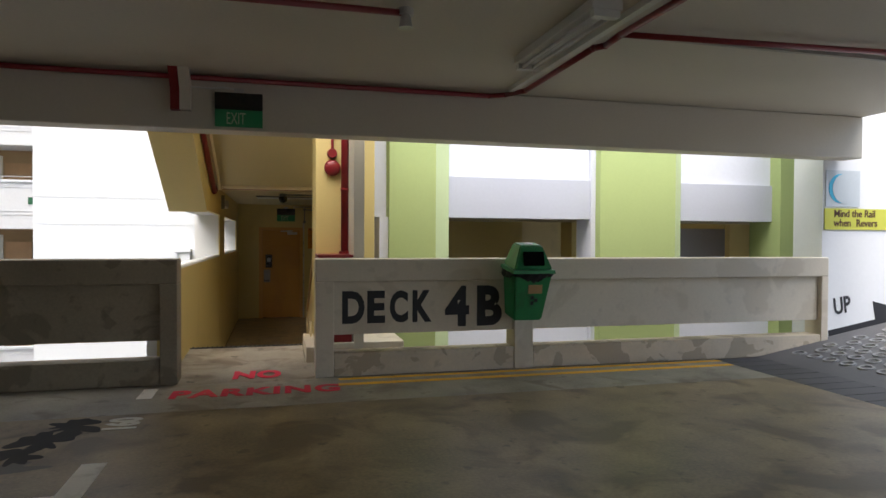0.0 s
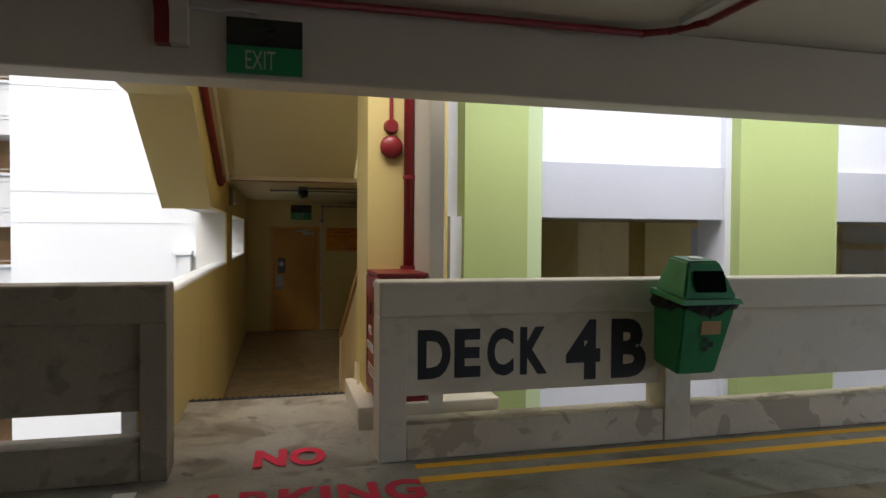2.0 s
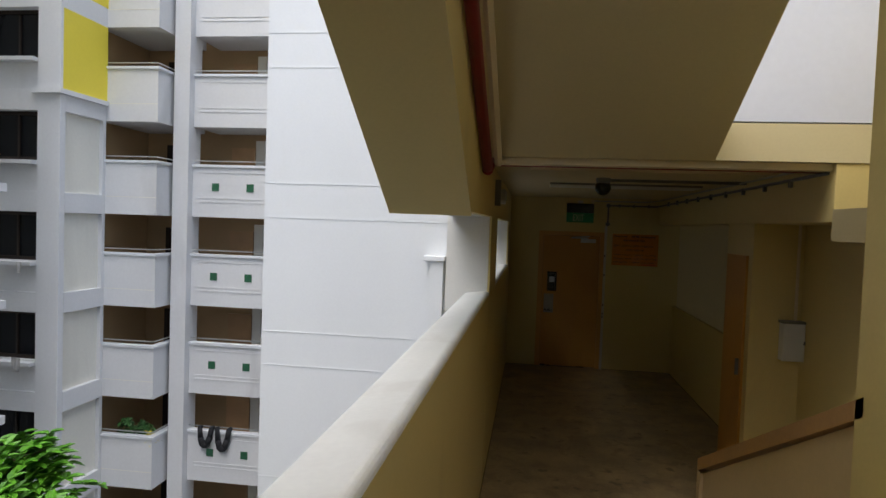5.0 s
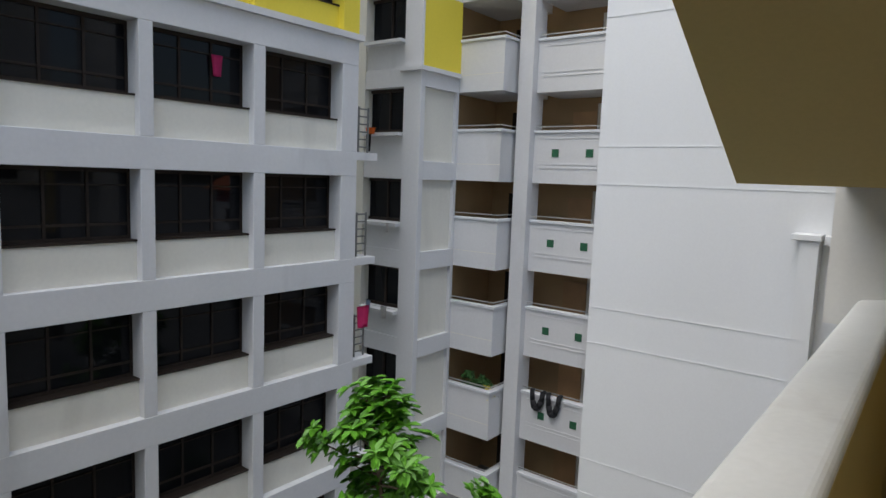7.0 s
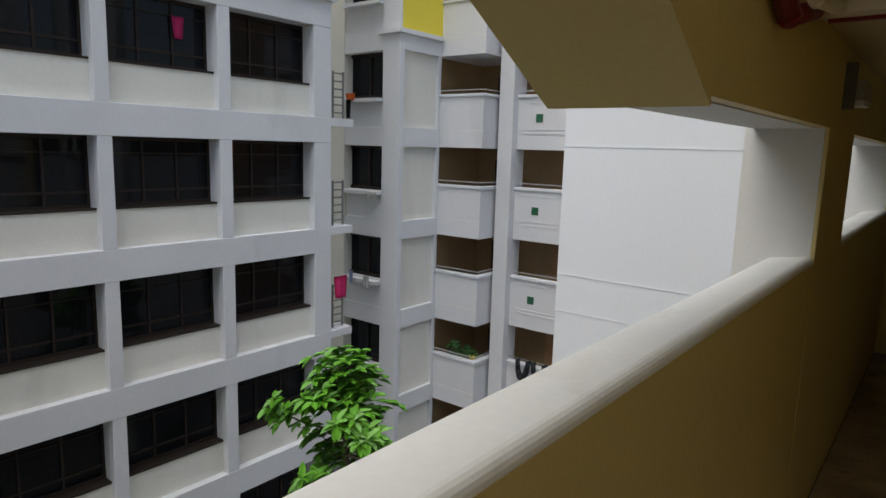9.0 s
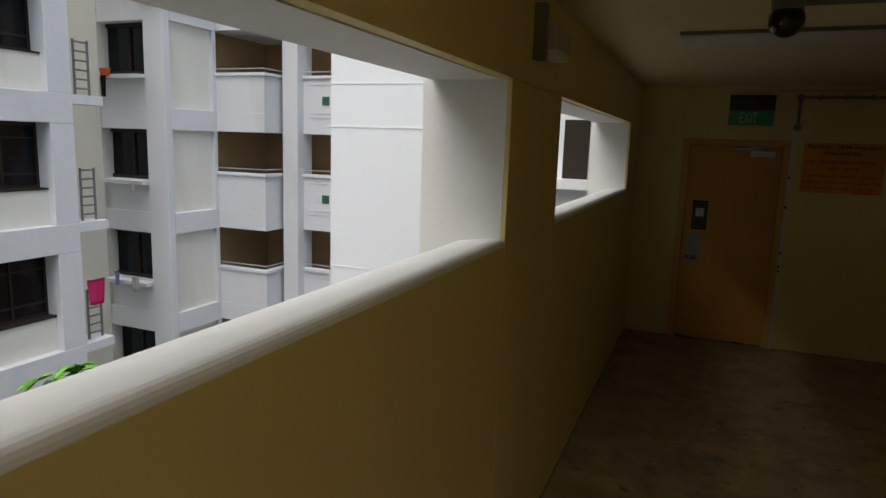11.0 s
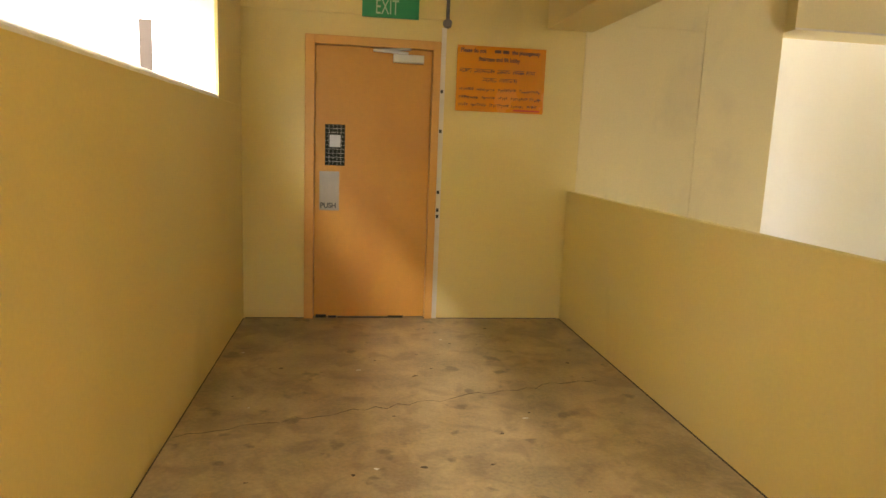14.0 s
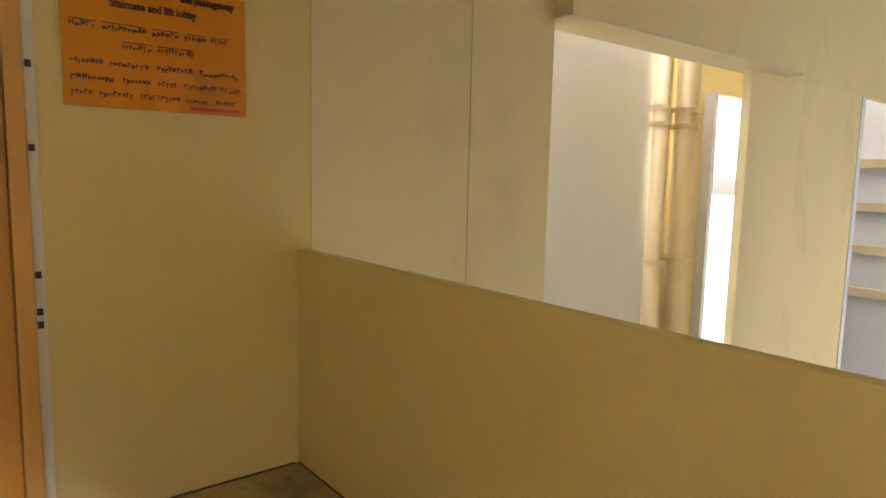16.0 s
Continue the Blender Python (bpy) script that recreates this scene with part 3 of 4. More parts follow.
for y0, y1 in ((6.72, Y1), (Y2, Y3)):
    bm = bmesh.new()
    round_in = [(LX - 0.032 + 0.03 * math.cos(q * 0.314), SZ - 0.03 + 0.03 * math.sin(q * 0.314)) for q in range(6)]
    round_out = [(LX - 0.185 - 0.04 * math.sin(q * 0.314), SZ - 0.062 + 0.04 * math.cos(q * 0.314)) for q in range(6)]
    prism(bm, [(LX - 0.22, 0.79), (LX - 0.02, 0.79)] + round_in + round_out, "y", y0, y1)
    part("sill", bm, SILL, wall, "pale rounded sill")
REVEAL = surface("pale_reveal_paint", (0.72, 0.71, 0.67), 0.7, 0.06, 0.8, 40, 0.1)
for a, b in ((Y1, Y2), (Y3, END)):
    boxes("pier", CREAM, [(LX - 0.02, LX, a + 0.0, b, 0.952, HEAD)], wall, bevel=0.004)
    boxes("pier_core", REVEAL, [(LX2 + 0.08, LX - 0.021, a + 0.003, b, 0.801, HEAD)], wall)
boxes("lintel", CREAM, [(LX - 0.05, LX, 9.54, END, HEAD, CEIL + 1.2)], wall)
boxes("lintel_core", REVEAL, [(LX2 + 0.12, LX - 0.051, 9.54, END, HEAD - 0.004, CEIL + 1.2)], wall)

# upper flight over the lobby
flight = thing("upper_flight", "cream painted underside of the stair flight above", "stairs", (0, 9.5, 1.6), kind="structure")
bm = bmesh.new()
prism(bm, [(9.539, HEAD - 0.025), (9.539, 3.24), (6.81, 4.8), (6.81, 2.42), (8.09, 2.42)], "x", LX2 - 0.004, LX)
part("stringer", bm, CREAM, flight)
bm = bmesh.new()
prism(bm, [(10.5, CEIL), (10.5, CEIL + 0.3), (6.81, CEIL + 2.4), (6.81, CEIL + 2.1)], "x", LX + 0.001, 0.71)
part("soffit", bm, SOFFIT, flight)
solid("ceiling_lobby", SOFFIT, [(LX, 1.9, 10.5, END + 0.2, CEIL, CEIL + 0.25)], "cream painted lobby ceiling", "ceiling")
flight_pipe = thing("red_riser_pipe", "dark red pipe and pale trunking along the flight", "pipe", (LX + 0.05, 9, 2.2))
bm = bmesh.new()
pipe(bm, [(LX + 0.04, 6.9, 3.30), (LX + 0.04, 10.12, 1.90), (LX + 0.04, 10.5, 1.985)], 0.034)
part("red_pipe", bm, REDPAINT, flight_pipe, smooth=True)
bm = bmesh.new()
pipe(bm, [(LX + 0.105, 6.9, 3.36), (LX + 0.105, 10.15, 1.95), (LX + 0.105, 10.6, 2.0)], 0.026, 6)
part("trunking", bm, PIPECREAM, flight_pipe)

# end wall, fire door
DX0, DX1, DTOP = -0.36, 0.65, 1.495
wall_n = solid("wall_north", CREAM, [(LX2, DX0, END, END + 0.2, F - 0.2, CEIL + 1.2), (DX1, 1.785, END, END + 0.2, F - 0.2, CEIL + 1.2), (DX0, DX1, END, END + 0.2, DTOP, CEIL + 1.2)], "cream painted end wall beside the fire door", "wall")
wall_panels = thing("wall_panels", "faded cream wall divided by thin grooves", "wall", (2.6, END, F), kind="structure")
for dims in ((1.7851, 1.79, END + 0.006, END + 0.2, F - 3, CEIL + 1.2), (1.79, 2.775, END, END + 0.2, F - 3, 1.70), (1.79, 2.775, END + 0.006, END + 0.2, 1.70, 1.705), (1.79, 2.775, END, END + 0.2, 1.705, CEIL + 1.2),
         (2.775, 2.78, END + 0.006, END + 0.2, F - 3, CEIL + 1.2), (2.78, 3.45, END, END + 0.2, F - 3, CEIL + 1.2)):
    boxes("panel", CREAMPALE, [dims], wall_panels)
boxes("raised_band", CREAM, [(LX, 0.68, END - 0.012, END - 0.001, 1.655, CEIL)], wall_n)
# dark backing added out of sight to stop sky light round the leaf
boxes("gap_blocker", DARKHOLE, [(DX0 + 0.001, DX1 - 0.001, END + 0.151, END + 0.19, F - 0.19, DTOP - 0.001)], wall_n)
solid("threshold", LOBBYFLOOR, [(DX0 + 0.071, DX1 - 0.061, END + 0.001, END + 0.15, F - 0.19, F - 0.001)], "cement threshold under the fire door", "threshold")
door = thing("door_1", "closed orange-brown fire door with vision panel", "door", (0.15, END, F), kind="structure")
boxes("frame", DOORFRAME, [(DX0, DX0 + 0.07, END - 0.025, END + 0.15, F, DTOP), (DX1 - 0.06, DX1, END - 0.025, END + 0.15, F, DTOP), (DX0 + 0.07, DX1 - 0.06, END - 0.025, END + 0.15, DTOP - 0.065, DTOP)], door, bevel=0.004)
leaf = boxes("leaf", DOORWOOD, [(DX0 + 0.073, DX1 - 0.063, END + 0.012, END + 0.055, F + 0.012, DTOP - 0.068)], door, "orange-brown painted leaf, chipped at the foot", bevel=0.003)
boxes("kick_wear", DARKHOLE, [(-0.27, -0.19, END + 0.008, END + 0.013, F + 0.0, F + 0.025), (-0.17, -0.11, END + 0.008, END + 0.013, F + 0.0, F + 0.016), (0.30, 0.42, END + 0.008, END + 0.013, F, F + 0.018), (-0.1, 0.3, END + 0.008, END + 0.013, F, F + 0.009)], leaf, "dark chipped paint")
boxes("vision_frame", DOORWOOD, [(-0.225, -0.21, END + 0.002, END + 0.013, 0.525, 0.865), (-0.06, -0.045, END + 0.002, END + 0.013, 0.525, 0.865), (-0.21, -0.06, END + 0.002, END + 0.013, 0.85, 0.865), (-0.21, -0.06, END + 0.002, END + 0.013, 0.525, 0.54)], leaf)
pane = boxes("vision_pane", glass("wired_glass", (0.02, 0.025, 0.02), 0.05), [(-0.21, -0.06, END + 0.006, END + 0.012, 0.54, 0.85)], leaf, "dark wired glass pane")
bm = bmesh.new()
for i in range(1, 5):
    box(bm, -0.21 + i * 0.03 - 0.0008, -0.21 + i * 0.03 + 0.0008, END + 0.004, END + 0.006, 0.54, 0.85)
for i in range(1, 10):
    box(bm, -0.21, -0.06, END + 0.004, END + 0.006, 0.54 + i * 0.031 - 0.0008, 0.54 + i * 0.031 + 0.0008)
part("wire_mesh", bm, ALUM, leaf)
boxes("sticker", SIGNPALE, [(-0.175, -0.095, END + 0.0025, END + 0.004, 0.68, 0.77)], leaf, "pale sticker on the glass")
boxes("push_plate", STEEL, [(-0.25, -0.10, END + 0.006, END + 0.012, 0.195, 0.495)], leaf, "brushed steel push plate", bevel=0.001)
words("lettering", "PUSH", 0.055, BLACKPAINT, pose(-0.243, END + 0.004, 0.215) @ SOUTH, leaf, "black word on the push plate", sx=0.92, bold=0.002)
closer = boxes("closer", ALUM, [(0.29, 0.52, END - 0.035, END + 0.012, 1.325, 1.385)], door, "grey door closer", bevel=0.004)
bm = bmesh.new()
rod(bm, (0.40, END - 0.02, 1.395), (0.14, END - 0.06, 1.40), 0.011, 6)
rod(bm, (0.14, END - 0.06, 1.40), (0.42, END - 0.015, 1.428), 0.011, 6)
part("closer_arm", bm, ALUM, door)
bm = bmesh.new()
for z in (1.13, 0.83, 0.36, 0.22, 0.17):
    box(bm, DX1 + 0.006, DX1 + 0.026, END - 0.012, END - 0.001, z - 0.013, z + 0.013)
part("old_fixings", bm, DARKHOLE, door, "dark fixing scars beside the frame")
boxes("edge_strip", BEAMPAINT, [(DX1 + 0.002, DX1 + 0.038, END - 0.009, END - 0.002, F, 1.6)], door, "pale plaster strip")

notice = thing("notice_board", "orange notice with brown multilingual lettering", "notice", (1.12, END, 1.25))
boxes("sheet", NOTICE, [(0.775, 1.47, END - 0.012, END - 0.003, 0.995, 1.485)], notice)
words("lettering", "Please do not", 0.042, NOTICEINK, pose(0.80, END - 0.0145, 1.435) @ SOUTH, notice, sx=0.85, bold=0.0015, depth=0.001)
words("lettering", "the passageway", 0.042, NOTICEINK, pose(1.20, END - 0.0145, 1.435) @ SOUTH, notice, sx=0.85, bold=0.0015, depth=0.001)
words("lettering", "Staircase and lift lobby", 0.042, NOTICEINK, pose(0.94, END - 0.0145, 1.375) @ SOUTH, notice, sx=0.85, bold=0.0015, depth=0.001)
rnd = random.Random(4)
bm = bmesh.new()
x = 1.065
while x < 1.185:
    box(bm, x, x + 0.05, END - 0.014, END - 0.012, 1.437, 1.46)
    x += 0.062
for z, x0, x1, bar in ((1.30, 0.80, 1.45, True), (1.235, 0.98, 1.25, True), (1.165, 0.80, 1.45, False), (1.105, 0.80, 1.45, False), (1.048, 0.80, 1.45, False)):
    x = x0
    while x < x1 - 0.05:
        end = min(x + rnd.uniform(0.07, 0.16), x1)
        if bar:
            box(bm, x, end, END - 0.0135, END - 0.012, z + 0.010, z + 0.014)
        while x < end - 0.008:
            w = rnd.uniform(0.007, 0.016)
            h = rnd.uniform(0.012, 0.024)
            lo = z - 0.012 - rnd.choice((0, 0, 0.006))
            box(bm, x, x + 0.004, END - 0.014, END - 0.012, lo, lo + h)
            box(bm, x, x + w, END - 0.0137, END - 0.012, lo + h * rnd.uniform(0.1, 0.8), lo + h * 0.9)
            x += w + 0.004
        x = end + 0.022
tagged(part("lettering", bm, NOTICEINK, notice), kind="stuff")
boxes("small_line", REDINK, [(1.23, 1.44, END - 0.014, END - 0.012, 1.008, 1.02)], notice)

exit_sign(0.05, 0.47, END, 1.64, 1.94, "green and black EXIT sign over the fire door")
con = thing("conduit_run", "dark conduit with saddles and junction boxes", "conduit", (0.7, END, 1.9))
bm = bmesh.new()
pipe(bm, [(0.69, END - 0.02, 1.63), (0.69, END - 0.02, 1.92), (1.42, END - 0.02, 1.92), (1.46, 16.1, 1.93), (1.46, 10.6, 1.97)], 0.013, 8)
part("tube", bm, CONDUIT, con)
for p in ((0.69, 1.63), (0.69, 1.92)):
    bm = bmesh.new()
    bmesh.ops.create_cone(bm, cap_ends=True, segments=16, radius1=0.035, radius2=0.03, depth=0.04, matrix=pose(p[0], END - 0.025, p[1], 90))
    part("junction_box", bm, CONDUIT, con)
for x in (0.86, 1.08, 1.30):
    boxes("saddle", CONDUIT, [(x - 0.012, x + 0.012, END - 0.036, END - 0.001, 1.895, 1.945)], con)
for i in range(9):
    boxes("saddle", CONDUIT, [(1.443, 1.47, 15.6 - i * 0.55, 15.63 - i * 0.55, 1.91, 1.97)], con)
con2 = thing("thin_conduit", "thin pale conduit along the ceiling edge", "conduit", (0.5, END, 2))
bm = bmesh.new()
pipe(bm, [(0.45, END - 0.02, 1.985), (1.25, END - 0.02, 1.985), (1.40, 16.1, 2.0), (1.40, 10.6, 2.01)], 0.009, 6)
part("tube", bm, PIPEGREY, con2)
bm = bmesh.new()
bmesh.ops.create_cone(bm, cap_ends=True, segments=16, radius1=0.03, radius2=0.025, depth=0.035, matrix=pose(0.45, END - 0.02, 1.975, 90))
part("junction_box", bm, PIPECREAM, con2)

# right side of the lobby
wall_low = solid("wall_low", CREAM, [(RX, RX + 0.05, 12.75, END - 0.002, F - 2.5, 0.40)], "low yellowish cream painted parapet wall", "wall", 0.006)
solid("beam_lobby", CREAM, [(1.47, 1.84, 10.51, END - 0.001, 1.64, CEIL - 0.001)], "cream painted beam over the opening", "beam", 0.006)
solid("riser_closet", CREAM, [(1.47, 2.3, 12.0, 12.75, F, 1.64)], "cream painted riser closet", "wall")
closet_door = thing("door_2", "narrow brown closet door, closed", "door", (1.46, 12.4, F), kind="structure")
boxes("leaf", DOORWOOD, [(1.445, 1.468, 12.1, 12.66, F + 0.01, 1.35)], closet_door)
boxes("handle", CONDUIT, [(1.42, 1.445, 12.16, 12.19, 0.25, 0.40)], closet_door, "dark handle")
sbox = thing("switch_box", "pale switch box with conduit on the closet", "switch box", (1.9, 12.0, 0.6))
boxes("case", LIGHTBODY, [(1.72, 1.95, 11.9, 11.999, 0.45, 0.78)], sbox, bevel=0.006)
boxes("top_flap", CONDUIT, [(1.71, 1.96, 11.89, 11.999, 0.78, 0.80)], sbox)
bm = bmesh.new()
rod(bm, (1.84, 11.97, 0.8), (1.84, 11.97, 1.64), 0.014, 8)
part("tube", bm, PIPECREAM, sbox)
boxes("knob", CONDUIT, [(1.89, 1.92, 11.885, 11.9, 0.6, 0.63)], sbox)

# fittings on the lobby ceiling and outer wall
batten = thing("lobby_light", "unlit slim fluorescent batten on the lobby ceiling", "light", (1, 13.6, CEIL))
boxes("body", LIGHTBODY, [(-0.3, 1.25, 13.0, 13.4, CEIL - 0.03, CEIL)], batten, bevel=0.004)
boxes("edge", CONDUIT, [(-0.31, 1.26, 12.988, 12.998, CEIL - 0.02, CEIL)], batten)
cross = thing("ceiling_trunking", "cream cable trunking with a red pipe across the ceiling", "trunking", (0.5, 10.6, CEIL))
boxes("cover", PIPECREAM, [(LX + 0.02, 1.88, 10.56, 10.66, CEIL - 0.05, CEIL)], cross, bevel=0.004)
bm = bmesh.new()
rod(bm, (LX + 0.05, 10.74, CEIL - 0.03), (1.88, 10.74, CEIL - 0.03), 0.022, 10)
part("red_pipe", bm, REDPAINT, cross, smooth=True)
boxes("thin_cover", PIPECREAM, [(LX + 0.3, 1.4, 11.3, 11.33, CEIL - 0.02, CEIL)], cross)
dome = thing("dome_camera", "dark dome camera on a ceiling bracket", "camera", (0.9, 12.2, CEIL))
bm = bmesh.new()
bmesh.ops.create_uvsphere(bm, u_segments=20, v_segments=10, radius=0.075, matrix=Matrix.Translation((0.17, 12.25, CEIL - 0.09)))
part("dome", bm, EXITBLACK, dome, smooth=True)
bm = bmesh.new()
rod(bm, (0.17, 12.25, CEIL - 0.09), (0.17, 12.25, CEIL), 0.06, 18, 0.07)
part("base", bm, CONDUIT, dome)
bm = bmesh.new()
rod(bm, (0.2, 12.25, CEIL - 0.02), (1.46, 12.25, CEIL - 0.02), 0.014, 8)
part("cable_tube", bm, CONDUIT, dome)
emer = thing("emergency_light", "grey wall-mounted emergency light", "light", (LX, 11.9, 1.8))
boxes("case", PIPEGREY, [(LX, LX + 0.09, 11.75, 12.05, 1.77, 1.87)], emer, bevel=0.006)
boxes("bracket", CONDUIT, [(LX, LX + 0.05, 11.70, 11.75, 1.72, 1.95)], emer)
boxes("lens", LIGHTBODY, [(LX + 0.01, LX + 0.085, 11.77, 12.03, 1.745, 1.77)], emer)

solid("wall_east", CREAM, [(1.9, 2.05, 8.0, 12.0, F - 3, CEIL + 1.2), (1.9, 2.3, 12.001, 12.75, 1.64, CEIL + 1.2)], "cream painted wall beside the stair", "wall")
# unseen mass added above the lobby to cut sky light on the courtyard
solid("sky_blocker_tower", WHITE, [(LX2 + 0.01, 1.9, 10.71, END + 0.18, CEIL + 1.46, 10)], "added unseen white mass that cuts sky light on the courtyard", "building")

# column, hose reel cabinet, riser pipe, fire bell, stair rail
solid("column", CREAM, [(0.47, 0.9, 7.35, 8.0, F, 5.5), (0.9, 1.1, 7.45, 8.0, F, 5.5)], "cream painted concrete column", "column", 0.006)
solid("column_deck", BEAMPAINT, [(0.803, 0.905, 6.78, 7.349, -0.25, 5.5)], "pale grey painted slim concrete column", "column", 0.006)
cab = thing("hose_reel_cabinet", "red metal fire hose reel cabinet beside the column", "cabinet", (0.8, 7.05, 0.25))
boxes("body", REDPAINT, [(0.485, 0.79, 6.8, 7.345, 0.25, 1.07)], cab, bevel=0.005)
boxes("top", REDPAINT, [(0.465, 0.8, 6.785, 7.348, 1.07, 1.095)], cab, bevel=0.003)
cdoor = boxes("door", REDPAINT, [(0.462, 0.484, 6.81, 7.335, 0.26, 1.06)], cab, bevel=0.003)
boxes("slot", DARKHOLE, [(0.459, 0.463, 7.24, 7.265, 0.40, 0.90)], cdoor)
boxes("lock", DARKHOLE, [(0.455, 0.463, 7.05, 7.09, 0.80, 0.88)], cdoor)
EASTREAD = pose(0, 0, 0, 90, 0, -90)
words("lettering", "FIRE", 0.085, LIGHTBODY, pose(0.459, 7.17, 0.66) @ EASTREAD, cdoor, "white words", sx=0.9)
words("lettering", "HOSEREEL", 0.085, LIGHTBODY, pose(0.459, 7.25, 0.545) @ EASTREAD, cdoor, "white words", sx=0.8)
for y0, y1, z0, z1 in ((6.9, 7.2, 0.44, 0.455), (6.88, 7.22, 0.41, 0.425), (6.9, 7.18, 0.38, 0.395), (6.86, 6.95, 1.0, 1.035)):
    boxes("small_text", LIGHTBODY, [(0.459, 0.4615, y0, y1, z0, z1)], cdoor)
solid("cabinet_plinth", GREYPAINT, [(0.36, 0.56, 6.95, 7.85, -0.02, 0.19)], "pale concrete plinth beside the steps", "plinth", 0.01)
solid("column_kerb", GREYPAINT, [(0.56, 1.3, 6.78, 7.35, -0.02, 0.249)], "pale concrete base under the hose cabinet", "plinth", 0.01)
riser = thing("riser_pipe", "vertical red riser pipe on the column", "pipe", (0.82, 7.3, 1.1))
bm = bmesh.new()
rod(bm, (0.765, 7.29, 1.096), (0.765, 7.29, 4.5), 0.038, 14)
part("tube", bm, REDPAINT, riser, smooth=True)
for z, r in ((1.75, 0.045), (3.0, 0.045), (1.096, 0.06)):
    bm = bmesh.new()
    rod(bm, (0.765, 7.29, z), (0.765, 7.29, z + 0.025), r, 14)
    part("collar", bm, REDPAINT, riser)
bell = thing("fire_bell", "round red fire alarm bell on the column", "bell", (0.64, 7.35, 2.0))
bm = bmesh.new()
bmesh.ops.create_uvsphere(bm, u_segments=24, v_segments=12, radius=0.085, matrix=pose(0.64, 7.325, 1.985) @ Matrix.Diagonal((1, 0.55, 1, 1)))
part("gong", bm, REDPAINT, bell, smooth=True)
bm = bmesh.new()
rod(bm, (0.64, 7.35, 2.135), (0.64, 7.29, 2.135), 0.055, 18, 0.045)
part("box", bm, REDPAINT, bell)
bm = bmesh.new()
rod(bm, (0.64, 7.33, 2.18), (0.64, 7.33, 4.2), 0.014, 8)
part("tube", bm, REDPAINT, bell)
rail = thing("stair_rail", "beige stair balustrade panel with timber handrail", "railing", (0.5, 8.5, F))
bm = bmesh.new()
prism(bm, [(8.0, 0.14), (8.0, 1.0), (9.58, 0.24), (9.58, -0.45)], "x", 0.49, 0.515)
part("panel", bm, RAILWOOD, rail, "beige board")
bm = bmesh.new()
prism(bm, [(7.95, 1.03), (7.95, 1.09), (9.64, 0.30), (9.64, 0.235)], "x", 0.47, 0.53)
part("handrail", bm, surface("handrail_wood", (0.42, 0.24, 0.09), 0.45, 0.2, 3, 50, 0.08), rail, "brown timber handrail")
for y, h in ((7.62, 0.36), (7.80, 0.33)):
    bm = bmesh.new()
    rod(bm, (0.44, y, 0.19), (0.44, y, h), 0.012, 8)
    part("post", bm, PIPECREAM, rail)
for i in range(12):
    y = 8.05 + 0.125 * i
    z = 1.0 - (y - 8.0) * 0.481
    boxes("baluster", PIPECREAM, [(0.55, 0.57, y, y + 0.05, z - 0.75, z - 0.02)], rail)
boxes("newel", RAILWOOD, [(0.47, 0.53, 9.581, 9.64, F, 0.24)], rail)

# ---- the void beside the lobby ----
solid("wall_void", CREAMPALE, [(3.45, 6.7, END - 0.14, END + 0.22, 1.74, CEIL + 1.6), (6.701, 14, END + 0.03, END + 0.13, 1.74, CEIL + 1.6)], "cream painted wall over tall openings", "wall")
boxes("stain_ledge", GREYPAINT, [(3.45, 6.7, END - 0.144, END - 0.141, 1.74, 1.755)], wall_n, "grimy lower edge")
solid("wall_pier", CREAMPALE, [(6.05, 8.6, END + 0.03, END + 0.11, F - 4, 1.739)], "cream painted pier with faint grime", "wall")
solid("wall_pier", CREAM, [(12.6, 14, END + 0.03, END + 0.23, F - 4, 1.739)], "cream painted pier beyond the opening", "wall")
# end wall added to dim the void; ledges stand for a banded building
void_end = solid("wall_east", WHITE, [(14.001, 14.2, 8.3, 18.4, -6, CEIL + 1.85)], "white end wall with beige ledges, added to dim the void", "wall")
for z in (-1.35, -0.55, 0.25, 1.05):
    boxes("ledge", PIPECREAM, [(13.9, 14.0, 15.0, 18.2, z, z + 0.16)], void_end, "beige ledge")
solid("jamb_void", WHITEB, [(8.601, 8.7, END + 0.02, END + 0.5, F - 4, 1.739)], "bluish white jamb of the opening", "jamb")
solid("wall_white_back", WHITE, [(3.2, 7.55, 18.2, 18.4, -6, 3.6)], "white painted wall beyond the opening", "wall")
solid("wall_cream_back", CREAM, [(7.55, 8.75, 18.25, 18.4, -6, 3.6), (9.95, 10.6, 18.25, 18.4, -6, 3.6), (10.6, 10.85, 18.25, 18.4, -6, 3.6), (10.85, 14, 18.25, 18.4, 1.6, 3.6), (8.75, 9.95, 18.25, 18.4, 1.95, 3.6)], "cream wall beyond the opening", "wall")
solid("wall_grey_back", GREYBAND, [(10.85, 14, 18.3, 18.4, -6, 1.6)], "blue-grey recessed wall in a cream frame", "wall")
solid("jamb_slot", WHITEB, [(8.66, 8.749, 18.1, 18.249, -6, 1.95)], "bluish white jamb of a slot window", "jamb")
solid("wall_partition", CREAM, [(3.4, 5.2, 13.6, 13.8, -6, 1.62)], "cream partition wall beyond the walkway", "wall")
solid("column_inner", CREAM, [(5.6, 6.45, 12.0, 12.5, -6, 1.7)], "cream column beyond the walkway", "column")
